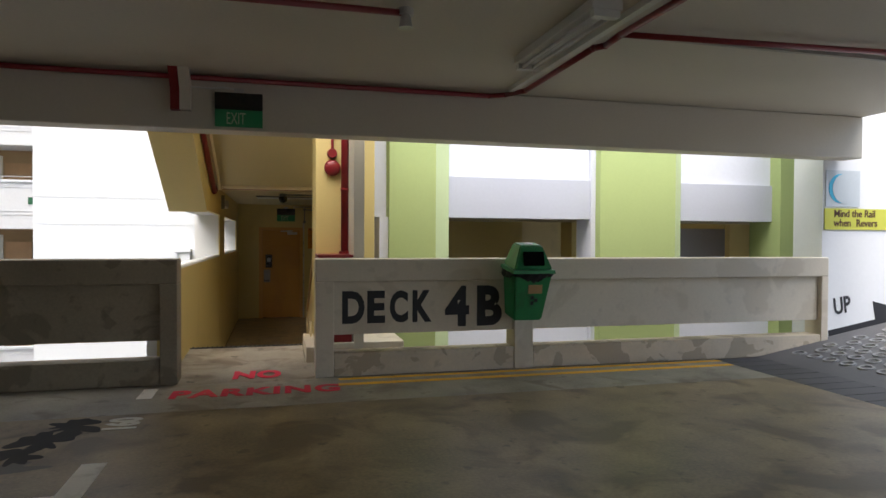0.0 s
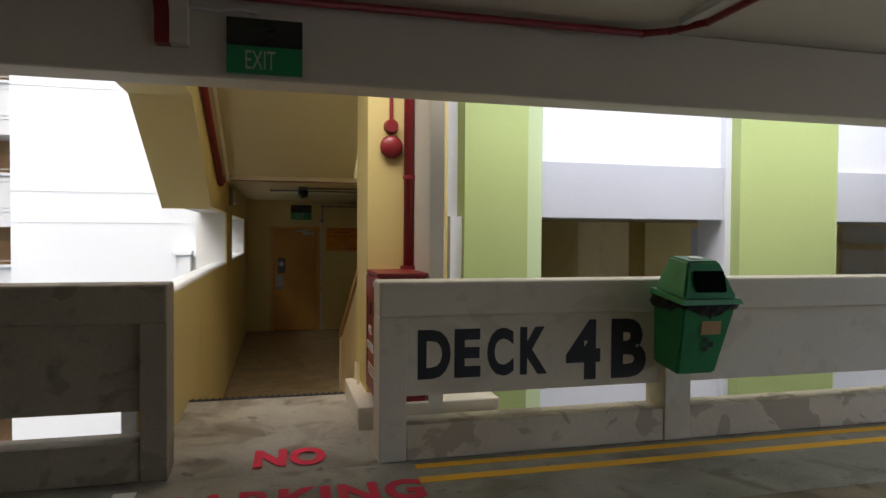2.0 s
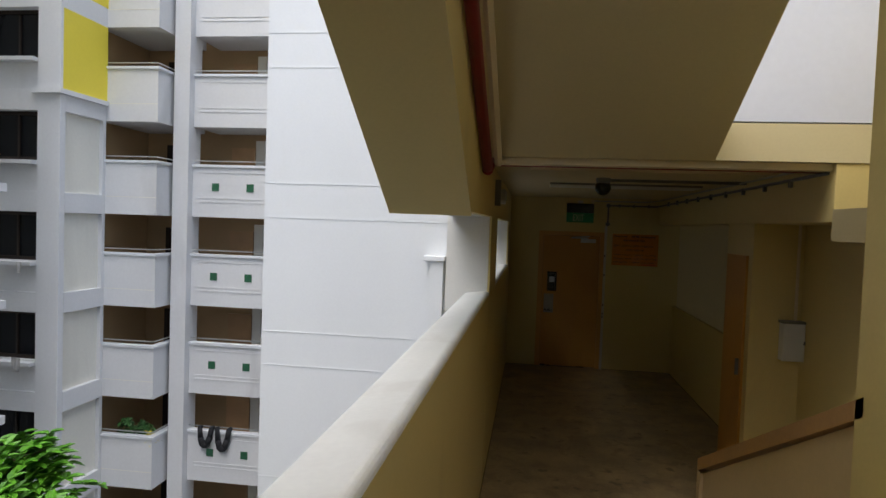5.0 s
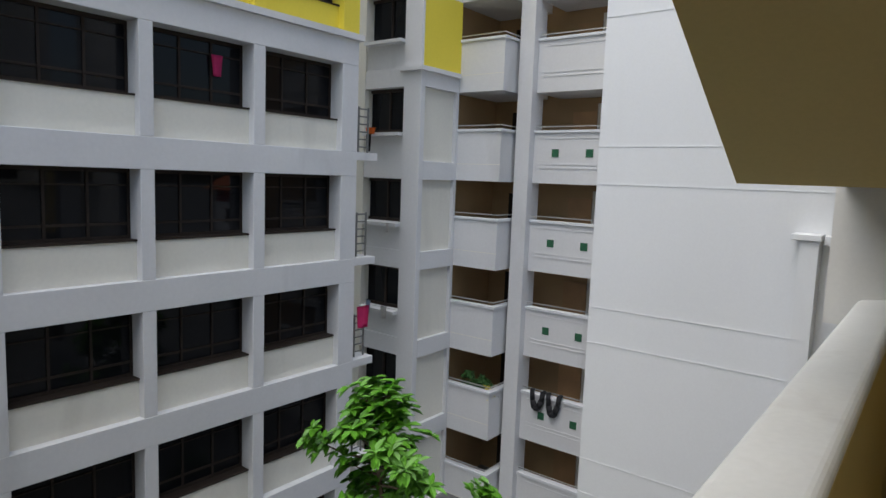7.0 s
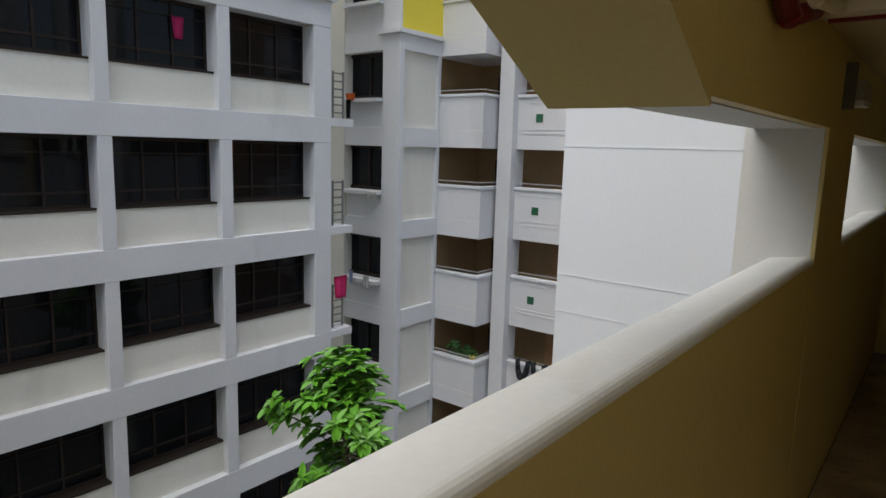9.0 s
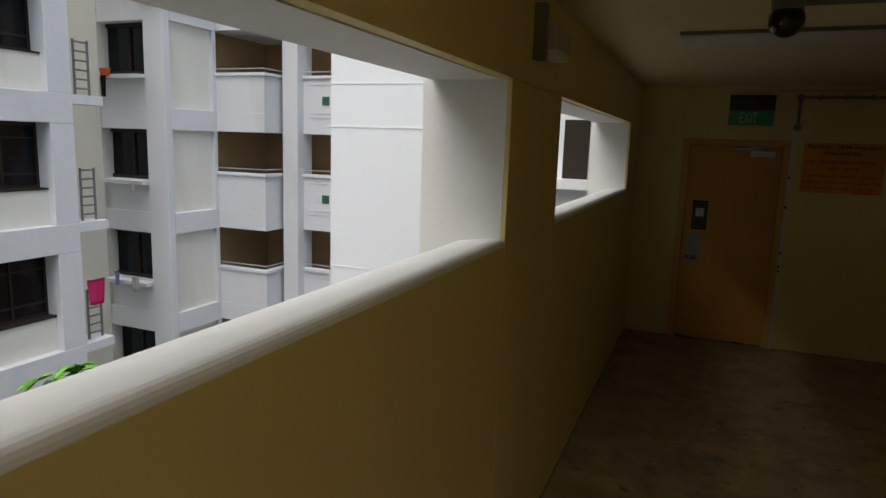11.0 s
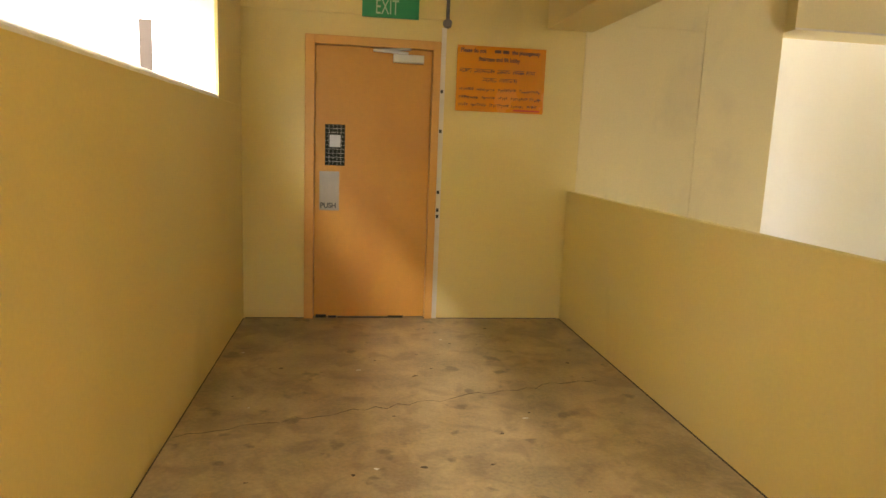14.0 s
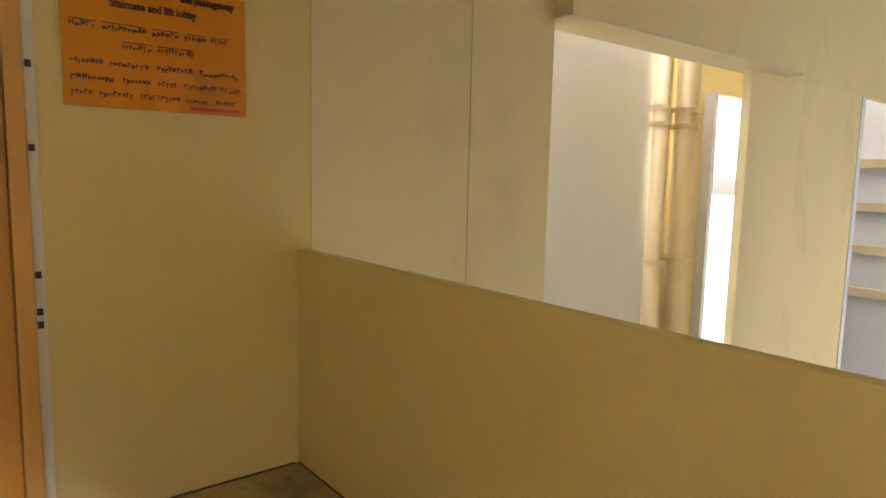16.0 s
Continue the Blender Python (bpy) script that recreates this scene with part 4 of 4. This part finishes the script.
for x, r in ((7.4, 0.11), (7.95, 0.15)):
    p = thing("down_pipe", "cream painted down pipe with collars", "pipe", (x, 18.1, -2), group="down pipes beyond the opening")
    bm = bmesh.new()
    rod(bm, (x, 18.08, -6), (x, 18.08, 3.1), r, 16)
    part("tube", bm, PIPECREAM, p, smooth=True)
    for z in (-0.3, 1.4, 1.6):
        bm = bmesh.new()
        rod(bm, (x, 18.08, z), (x, 18.08, z + 0.06), r * 1.15, 16)
        part("collar", bm, PIPECREAM, p)

solid("fascia_roof", WHITEB, [(0.711, 9, 10.5, 10.7, CEIL + 0.26, 9)], "bluish white upper wall over the void", "wall")
# unseen slabs with a small hole, added to limit daylight in the void
solid("daylight_cap", SOFFIT, [(1.901, 14, 10.701, 13.2, CEIL + 1.61, CEIL + 1.85), (1.901, 6.0, 13.2, 17.95, CEIL + 1.61, CEIL + 1.85), (6.9, 14, 13.2, 17.95, CEIL + 1.61, CEIL + 1.85), (6.0, 6.9, 13.5, 17.95, CEIL + 1.61, CEIL + 1.85), (LX2, 1.9, 10.701, END + 0.19, CEIL + 1.21, CEIL + 1.45), (2.1, 14, 8.3, 10.499, CEIL + 1.61, CEIL + 1.85)], "added unseen slabs that limit daylight in the void", "ceiling")
solid("floor_void", PAVING, [(RX + 0.121, 14, 8.3, 18.19, F - 4.2, F - 4.0)], "grey floor at the foot of the void", "floor")

# opposite walkway wall: green piers and grey bands
walkway = thing("walkway_wall", "white and blue-grey walkway wall with pale green piers", "wall", (3, 7.85, 0), kind="structure")
# pier green lightened: light on the splayed side is put into the colour
LITGREEN = surface("lit_green_paint", (0.52, 0.62, 0.34), 0.75, 0.06, 0.6, 30, 0.1)
for a, b in ((1.30, 2.02), (3.9, 5.1), (6.52, 7.6)):
    bm = bmesh.new()
    prism(bm, [(a, 7.68), (b - 0.2, 7.62), (b - 0.2, 8.25), (a, 8.25)], "z", -4, 6)
    part("pier", bm, GREEN, walkway)
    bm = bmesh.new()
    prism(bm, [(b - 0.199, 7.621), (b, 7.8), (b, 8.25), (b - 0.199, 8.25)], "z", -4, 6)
    part("pier_splay", bm, LITGREEN, walkway, "splayed edge, its green lightened as if facing the light")
boxes("pier_edge", WHITEB, [(1.105, 1.299, 7.9, 8.2, 1.5, 6), (1.2, 1.299, 7.75, 8.2, -4, 1.5), (3.84, 3.899, 7.8, 8.2, -4, 6)], walkway)
for z in (-2.8, 0.0):
    for a, b in ((2.021, 3.839), (5.101, 6.519)):
        boxes("band", GREYBAND, [(a, b, 7.83, 8.2, z + 1.505, z + 1.985)], walkway)
        boxes("parapet", WHITEB, [(a, b, 7.87, 8.05, z + 1.986, z + 3.6)], walkway)
boxes("soffit", SOFFIT, [(1.2, 8, 8.2, 9.9, 1.52, 1.7)], walkway)
boxes("floor_slab", PAVING, [(1.2, 8, 8.05, 9.9, -0.4, -0.2)], walkway)

# ---- far apartment blocks ----
FX = -12.89
solid("ground", PAVING, [(-400, 400, -400, 400, GROUND - 0.3, GROUND)], "grey paved ground between the blocks", "ground")

block = thing("apartment_block", "off-white apartment block with deep-set dark windows", "building", (FX, 12, GROUND))
ROOF = 13.72
COLS = [(18.43, 18.98), (15.81, 16.11), (13.25, 13.53), (10.58, 10.9), (7.95, 8.27), (5.3, 5.62), (2.7, 3.0), (0.05, 0.35), (-2.6, -2.3), (-5.25, -4.95), (-7.9, -7.6)]
boxes("wall", OFFWHITE, [(FX - 8, FX - 0.62, -7.9, 18.96, GROUND, ROOF)], block)
for k in range(-4, 5):
    z = 2.8 * k
    top = k >= 2
    boxes("beam", FACADE, [(FX - 0.62, FX, -7.9, 18.975, z - 1.28, z - 0.65)], block, bevel=0.012)
    if k == 2:
        boxes("cornice", FACADE, [(FX - 0.62, FX + 0.1, -7.9, 19.08, z - 0.65, z - 0.5)], block)
    for i, (a, b) in enumerate(COLS):
        boxes("pillar", YELLOW if top else FACADE, [(FX - 0.62, FX - 0.004, a, b, z - 0.65, z + 1.52)], block, bevel=0.01)
    for (a0, b0), (a1, b1) in zip(COLS[1:], COLS):
        boxes("spandrel", YELLOW if top else OFFWHITE, [(FX - 0.62, FX - 0.2, b0, a1, z - 0.65, z + 0.11)], block)
        boxes("ledge", WINFRAME, [(FX - 0.62, FX - 0.17, b0, a1, z + 0.11, z + 0.15)], block)
        ys = [b0 + (a1 - b0) * f for f in (0.012, 0.34, 0.66, 0.988)]
        w = boxes("window", WINFRAME, [(FX - 0.5, FX - 0.44, b0, a1, z + 0.15, z + 0.21)], block)
        for h0, h1 in ((1.44, 1.52), (0.42, 0.47), (1.18, 1.21)):
            boxes("transom", WINFRAME, [(FX - 0.5, FX - 0.44, b0, a1, z + h0, z + h1)], w)
        for y in ys:
            boxes("mullion", WINFRAME, [(FX - 0.505, FX - 0.435, y - 0.025, y + 0.025, z + 0.15, z + 1.52)], w)
        for y0, y1 in zip(ys, ys[1:]):
            boxes("pane", WINGLASS, [(FX - 0.48, FX - 0.47, y0 + 0.025, y1 - 0.025, z + 0.2, z + 1.45)], w)

boxes("roof_edge", FACADE, [(FX - 0.62, FX + 0.02, -7.9, 18.975, 12.721, ROOF)], block)

rear = thing("rear_block", "off-white apartment block with corner balconies and access corridors", "building", (-13.8, 24, GROUND))
RWX = -13.77
boxes("wall", OFFWHITE, [(-20, RWX - 0.35, 23.0, 30, GROUND, 18)], rear)
boxes("wall", OFFWHITE, [(-20, -16.2, 22.5, 23.0, GROUND, 18)], rear)
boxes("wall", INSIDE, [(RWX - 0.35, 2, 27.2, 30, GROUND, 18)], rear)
# panel over the pale wall carries the painted shade into the balconies
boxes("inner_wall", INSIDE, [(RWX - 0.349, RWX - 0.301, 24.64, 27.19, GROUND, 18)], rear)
boxes("pilaster", FACADE, [(-14.48, RWX, 22.5, 22.72, GROUND, 18)], rear, bevel=0.01)
boxes("pilaster", FACADE, [(RWX - 0.35, RWX - 0.02, 24.36, 24.499, GROUND, 18)], rear)
boxes("pillar", FACADE, [(-11.95, -11.42, 25.2, 25.95, GROUND, 18)], rear, bevel=0.01)
for k in range(-4, 5):
    z = 2.8 * k
    top = k >= 2
    boxes("beam", FACADE, [(RWX - 0.35, RWX + 0.004, 22.721, 24.359, z - 1.32, z - 0.75), (-16.2, -14.481, 22.52, 22.9, z - 1.32, z - 0.75)], rear, bevel=0.008)
    boxes("panel", YELLOW if top else OFFWHITE, [(RWX - 0.4, RWX + (0.008 if top else -0.14), 22.6 if top else 22.721, 24.498 if top else 24.359, z - 0.75, z + 1.48)], rear)
    if k == 2:
        boxes("cornice", FACADE, [(-14.6, RWX + 0.12, 22.36, 24.43, z - 0.87, z - 0.74)], rear)
    boxes("spandrel", FACADE, [(-16.2, -14.481, 22.6, 22.9, z - 0.75, z + 0.12)], rear)
    boxes("rack_ledge", FACADE, [(-16.1, -14.5, 22.3, 22.6, z + 0.0, z + 0.1)], rear)
    w = boxes("window", WINFRAME, [(-16.2, -14.481, 22.8, 22.9, z + 0.12, z + 0.22)], rear)
    boxes("transom", WINFRAME, [(-16.2, -14.481, 22.8, 22.9, z + 1.38, z + 1.48)], w)
    boxes("mullion", WINFRAME, [(-15.36, -15.3, 22.8, 22.9, z + 0.22, z + 1.38)], w)
    boxes("pane", WINGLASS, [(-16.19, -14.49, 22.86, 22.88, z + 0.2, z + 1.4)], w)
    zb = z - 1.3
    bal = boxes("balcony", FACADE, [(RWX - 0.3, -12.06, 24.5, 24.62, zb, zb + 1.56)], rear)
    boxes("side_wall", FACADE, [(-12.18, -12.06, 24.621, 25.9, zb, zb + 1.56)], bal)
    boxes("slab", FACADE, [(RWX - 0.3, -12.181, 24.621, 27.199, zb, zb + 0.3), (-12.18, -11.96, 25.901, 27.199, zb, zb + 0.3)], bal)
    boxes("cap", WHITE, [(RWX - 0.3, -12.0, 24.44, 24.66, zb + 1.561, zb + 1.64), (-12.22, -12.0, 24.661, 25.9, zb + 1.561, zb + 1.64)], bal)
    boxes("groove", OFFWHITE, [(RWX - 0.3, -12.055, 24.494, 24.5, zb + 0.52, zb + 0.54)], bal)
    boxes("rail", ALUM, [(RWX - 0.3, -12.08, 24.53, 24.56, zb + 1.74, zb + 1.77), (-12.11, -12.08, 24.561, 25.9, zb + 1.74, zb + 1.77)], bal)
    boxes("inner_door", WINFRAME, [(-13.3, -12.7, 27.1, 27.199, zb + 0.3, zb + 2.4)], bal)
    cp = boxes("corridor_parapet", FACADE, [(-11.42, -3, 25.5, 25.65, zb, zb + 1.56), (-11.42, -3, 25.651, 27.2, zb, zb + 0.3)], rear)
    boxes("cap", WHITE, [(-11.42, -3, 25.44, 25.7, zb + 1.561, zb + 1.64)], cp)
    boxes("moulding", FACADE, [(-11.2, -3, 25.485, 25.499, zb + 0.46, zb + 0.5), (-11.2, -3, 25.485, 25.499, zb + 0.58, zb + 0.61), (-11.2, -3, 25.485, 25.499, zb + 1.38, zb + 1.4)], cp)
    boxes("rail", ALUM, [(-11.42, -3, 25.55, 25.58, zb + 1.74, zb + 1.77)], cp)
    for x in (-10.63, -9.45, -8.2, -7.0):
        if -2 <= k <= 0 or k == 1:
            boxes("tile", GREENTILE, [(x - 0.12, x + 0.12, 25.48, 25.499, zb + 0.82, zb + 1.06)], cp)
    for x in (-10.9, -9.6, -7.9, -6.4):
        boxes("door", FLATDOOR, [(x, x + 0.85, 27.12, 27.199, zb + 0.3, zb + 2.35)], rear)
        boxes("wall_strip", OFFWHITE, [(x + 0.87, x + 1.2, 27.15, 27.199, zb + 0.3, zb + 2.6)], rear)
    if -3 <= k <= 1:
        lad = thing("drying_rack", "grey metal drying rack ladder on a ledge", "rack", (FX - 0.2, 19.3, z - 0.6), group="drying racks on the block end")
        bm = bmesh.new()
        for y in (19.25, 19.6):
            rod(bm, (FX - 0.25, y, z - 0.64), (FX - 0.25, y, z + 0.55), 0.03, 6)
        for i in range(6):
            rod(bm, (FX - 0.25, 19.25, z - 0.5 + 0.2 * i), (FX - 0.25, 19.6, z - 0.5 + 0.2 * i), 0.02, 6)
        part("ladder", bm, CONDUIT, lad)
        boxes("ledge", FACADE, [(FX - 0.6, FX - 0.02, 18.981, 19.75, z - 0.85, z - 0.65)], lad)

# the rear block is laid out at full size and set a little closer to the car park
NEARER = Matrix.Translation((-0.6, 7.0, 0)) @ Matrix.Diagonal((0.968, 0.968, 1, 1)) @ Matrix.Translation((0.6, -7.0, 0))
rear.matrix_basis = NEARER @ rear.matrix_basis

gable = solid("wall_gable", WHITE, [(-5.5, LX2 + 0.5, 17.55, 17.84, GROUND, 18)], "blank white gable wall with thin grooves", "wall")
for k in range(-4, 5):
    for z in (1.56, 2.2):
        boxes("groove", WHITE, [(-5.5, LX2, 17.542, 17.549, z + 2.8 * k - 0.007, z + 2.8 * k + 0.007)], gable)
boxes("window_frame", WINFRAME, [(-1.89, -1.56, 17.51, 17.549, 0.95, 1.72)], gable, "dark window")
boxes("window_ledge", WHITE, [(-1.97, -1.48, 17.35, 17.549, 0.82, 0.949)], gable)
boxes("buttress", WHITE, [(-2.245, -2.01, 17.2, 17.542, GROUND, 0.88)], gable)
boxes("buttress_cap", WHITE, [(-2.36, -1.98, 17.15, 17.542, 0.881, 0.97)], gable, bevel=0.01)


# a distant house through the slot window
house = thing("house", "distant white and red house with orange tiled roof", "building", (25, 44, GROUND))
boxes("wall", WHITE, [(18, 32, 44, 52, GROUND, -1.6)], house)
boxes("upper_wall", surface("brick_red_boards", (0.32, 0.05, 0.04), 0.7, 0.15, 1, 20, 0.1), [(18, 32, 44.1, 52, -1.6, -0.3)], house)
bm = bmesh.new()
prism(bm, [(43.2, -0.4), (53, -0.4), (48, 2.2)], "x", 17.2, 33)
part("roof", bm, surface("orange_roof_tiles", (0.55, 0.16, 0.06), 0.8, 0.2, 2, 12, 0.3), house, "orange tiled roof")
for x in (20, 23, 26, 29):
    boxes("window", WINFRAME, [(x, x + 1.2, 43.95, 43.999, -3.6, -2.3)], house)

# cracks, grime and bits on the lobby floor
GRIME = surface("floor_grime", (0.07, 0.05, 0.03), 0.8, 0.3, 6, 40, 0.1)
bm = bmesh.new()
rnd = random.Random(31)
last = None
for i in range(40):
    u = i / 39
    x, y = LX + 0.02 + 2.3 * u, 14.25 + 0.65 * u + rnd.uniform(-0.03, 0.03)
    w = rnd.uniform(0.0012, 0.004)
    cur = (bm.verts.new((x, y - w, F + 0.0012)), bm.verts.new((x, y + w, F + 0.0012)))
    if last:
        bm.faces.new((last[0], cur[0], cur[1], last[1]))
    last = cur
tagged(part("floor_crack", bm, GRIME), "dark uneven crack across the lobby floor", "crack", kind="structure")
grime = thing("floor_grime_edge", "dark grime along the foot of the lobby walls", "grime", (0, 13, F), kind="structure")
boxes("strip", GRIME, [(LX + 0.001, LX + 0.006, 9.0, END - 0.03, F, F + 0.004)], grime)
boxes("strip", GRIME, [(RX - 0.008, RX - 0.001, 12.76, END - 0.02, F, F + 0.004)], grime)
boxes("strip", GRIME, [(DX1 + 0.04, RX - 0.02, END - 0.012, END - 0.001, F, F + 0.004)], grime)
boxes("strip", GRIME, [(LX + 0.015, DX0 - 0.002, END - 0.012, END - 0.001, F, F + 0.004)], grime)
for i in range(46):
    x, y, s = rnd.uniform(LX + 0.08, RX - 0.08), rnd.uniform(12.3, END - 0.08), rnd.uniform(0.006, 0.018)
    blob("floor_speck", GRIME if i % 9 else LIGHTBODY, x, y, s, s * rnd.uniform(0.3, 0.8), F + 0.0015, "small dark speck trodden into the floor", 100 + i, 8)

# ---- tree, shrubs, laundry ----
def leaf_cluster(bm, at, axis, n, size, rnd, droop=0.5):
    q = Vector(axis).normalized().to_track_quat("Z", "Y")
    for i in range(n):
        a = 6.2832 * i / n + rnd.uniform(-0.25, 0.25)
        tilt = rnd.uniform(0.1, 1.0)
        d = q @ Vector((math.cos(a), math.sin(a), 0.55 - tilt * droop))
        d.normalize()
        s = d.cross(Vector((0, 0, 1)))
        if s.length < 0.05:
            s = Vector((1, 0, 0))
        s.normalize()
        up = s.cross(d)
        L = size * rnd.uniform(0.7, 1.2)
        w = L * 0.23
        p = Vector(at)
        c = [p, p + d * L * 0.35 + s * w + up * 0.02, p + d * L * 0.7 + s * w * 0.8 + up * 0.0, p + d * L - up * L * 0.18,
             p + d * L * 0.7 - s * w * 0.8, p + d * L * 0.35 - s * w + up * 0.02, p + d * L * 0.5 - up * 0.025]
        v = [bm.verts.new(x) for x in c]
        for i0, i1 in ((0, 1), (1, 2), (2, 3), (3, 4), (4, 5), (5, 0)):
            bm.faces.new((v[i0], v[i1], v[6]))


def tree(at, top, spread, label, seed, clusters):
    """A young tree: a leaning leader with whorled twigs, wider below, and one long side limb."""
    rnd = random.Random(seed)
    t = thing("tree", label, "tree", at)
    bm, lb = bmesh.new(), bmesh.new()
    base, apex = Vector(at), Vector((at[0] - 0.55, at[1] + 0.05, top - 0.15))
    h = top - at[2]

    def stem(f):
        return base.lerp(apex, f) + Vector((0.18 * math.sin(f * 5), 0.12 * math.sin(f * 4 + 1), 0))
    for i in range(12):
        rod(bm, stem(i / 12), stem((i + 1) / 12), 0.13 * (1 - i / 13), 9, 0.13 * (1 - (i + 1) / 13))
    spots = []
    for i in range(38):
        f = 0.45 + 0.55 * (i / 37) ** 0.8
        a = i * 2.4 + rnd.uniform(-0.6, 0.6)
        reach = spread * rnd.choice((0.3, 0.5, 0.7, 0.95)) * min(1.0, 0.4 + (1.0 - f) * 3.5) + 0.1
        p = stem(f)
        e = p + Vector((math.cos(a) * reach, math.sin(a) * reach, reach * rnd.uniform(0.2, 0.6)))
        m = p.lerp(e, 0.55) + Vector((0, 0, -0.06 * reach))
        rod(bm, p, m, 0.03, 6, 0.02)
        rod(bm, m, e, 0.02, 6, 0.008)
        spots += [e, e, p.lerp(e, 0.7)]
    side = stem(0.45)
    for k, d in enumerate(((1.5, 0.5, 1.2), (1.9, 0.8, 1.55), (1.2, 0.9, 1.75))):
        e = side + Vector(d) * (0.85 + 0.1 * k)
        rod(bm, side, e, 0.035, 6, 0.012)
        for _ in range(5):
            q = e + Vector((rnd.gauss(0, 0.22), rnd.gauss(0, 0.22), rnd.gauss(0, 0.18)))
            rod(bm, side.lerp(e, 0.8), q, 0.012, 5, 0.006)
            spots += [q, q]
    for i in range(clusters):
        e = spots[i % len(spots)]
        p = e + Vector((rnd.gauss(0, 0.13), rnd.gauss(0, 0.13), rnd.gauss(0, 0.13)))
        leaf_cluster(lb, p, Vector((p.x - at[0], p.y - at[1], 1.6)), rnd.randint(6, 9), 0.27, rnd, 0.7)
    part("trunk", bm, BARK, t)
    part("crown", lb, LEAF, t)
    return t


tree((-7.95, 15.5, GROUND), -2.4, 1.15, "young broadleaf tree with bright green whorled leaves", 11, 400)


def shrub(at, size, label, seed, mat, n):
    rnd = random.Random(seed)
    s = thing("shrub", label, "shrub", at)
    bm = bmesh.new()
    for i in range(n):
        a, b = rnd.uniform(0, 6.28), rnd.uniform(0, 1)
        p = Vector(at) + Vector((math.cos(a) * size[0] * math.sqrt(b), math.sin(a) * size[1] * math.sqrt(b), size[2] * rnd.uniform(0.2, 1) * (1.1 - b)))
        leaf_cluster(bm, p, (math.cos(a), math.sin(a), 1), 8, 0.22, rnd)
    if at[1] > 24:
        bm.transform(NEARER)
    part("foliage", bm, mat, s)
    return s


shrub((-6.6, 18.6, GROUND), (1.0, 0.8, 1.0), "dark green clipped shrub on the ground", 3, PLANT, 120)
shrub((-8.0, 17.2, GROUND), (0.8, 0.7, 0.9), "dark green shrub beside the tree", 6, PLANT, 80)
shrub((-9.6, 12.6, GROUND), (1.4, 1.0, 2.2), "bright green bush in front of the block", 9, LEAF, 120)
for i, (x, s) in enumerate(((-13.2, 5), (-12.6, 7))):
    shrub((x, 24.9, 2.8 * -2 - 1.3 + 1.35), (0.45, 0.25, 0.6), "potted green balcony plants", 20 + i, PLANT, 26)


def cloth(name, mat, x0, x1, y, z0, z1, label, ax="x"):
    """Hanging laundry: a folded, waved sheet with thickness."""
    rnd = random.Random(int((x0 + z0) * 100))
    bm = bmesh.new()
    n, m = 8, 6
    ph = rnd.uniform(0, 6)
    grid = []
    for i in range(n + 1):
        col = []
        for j in range(m + 1):
            u, v = i / n, j / m
            w = 0.03 * math.sin(u * 9 + ph) * (1 - v * 0.4)
            a = x0 + (x1 - x0) * (0.5 + (u - 0.5) * (1 - 0.25 * (1 - v)))
            col.append(bm.verts.new((a, y + w, z0 + (z1 - z0) * v)) if ax == "x" else bm.verts.new((y + w, a, z0 + (z1 - z0) * v)))
        grid.append(col)
    for i in range(n):
        for j in range(m):
            bm.faces.new((grid[i][j], grid[i + 1][j], grid[i + 1][j + 1], grid[i][j + 1]))
    bmesh.ops.solidify(bm, geom=list(bm.faces), thickness=0.012)
    if ax == "x":
        bm.transform(NEARER)
    return tagged(part(name, bm, mat, smooth=True), label, "laundry")


def trousers(x, y, z, drop, label):
    """Trousers draped over a parapet by both legs, sagging between them."""
    bm = bmesh.new()
    pts = [(x, y + 0.12, z + 0.02), (x, y, z + 0.03), (x + 0.04, y - 0.02, z - drop * 0.55), (x + 0.13, y - 0.03, z - drop), (x + 0.27, y - 0.03, z - drop * 0.97), (x + 0.36, y - 0.02, z - drop * 0.5), (x + 0.41, y, z + 0.03), (x + 0.41, y + 0.12, z + 0.02)]
    for k in range(len(pts) - 1):
        w = 0.06 + 0.05 * min(k, 6 - k) / 3
        rod(bm, pts[k], pts[k + 1], w, 10, w + 0.01)
        bmesh.ops.create_icosphere(bm, subdivisions=1, radius=w * 1.03, matrix=Matrix.Translation(pts[k + 1]))
    bm.transform(NEARER)
    return tagged(part("trousers", bm, CLOTHBLACK, smooth=True), label, "laundry")


zc = -5.6 - 1.3 + 1.64
trousers(-10.95, 25.4, zc + 0.08, 0.5, "black trousers hung over the corridor parapet")
trousers(-10.35, 25.4, zc + 0.08, 0.58, "longer black trousers hung over the corridor parapet")
shrub((-12.3, 24.75, 2.8 * -2 - 1.3 + 1.4), (0.14, 0.12, 0.3), "yellow flowers among the balcony plants", 41, YELLOW, 9)
cloth("towel", CLOTHPINK, 19.0, 19.45, FX + 0.1, -2.8 + 0.25, -2.8 + 0.85, "bright pink cloth on the drying rack", "y")
cloth("shirt", CLOTHBLUE, -15.7, -15.45, 22.25, -2.8 - 0.05, -2.8 + 0.35, "pale blue cloth under a window")
cloth("shirt", CLOTHWHITE, -15.0, -14.75, 22.25, -2.8 - 0.15, -2.8 + 0.25, "white cloth under a window")
cloth("shirt", CLOTHORANGE, -15.9, -15.4, 22.25, 2.8 + 0.05, 2.8 + 0.25, "orange cloth under a window")
cloth("towel", CLOTHBLACK, -15.8, -15.55, 22.2, 2.8 - 0.5, 2.8 + 0.05, "dark cloth under a window")
cloth("shirt", CLOTHWHITE, -14.9, -14.7, 22.25, -0.2, 0.1, "white cloth under a window")
cloth("shirt", CLOTHPINK, 15.0, 15.3, FX - 0.4, 2.8 + 0.75, 2.8 + 1.2, "pink and white cloth in a window", "y")
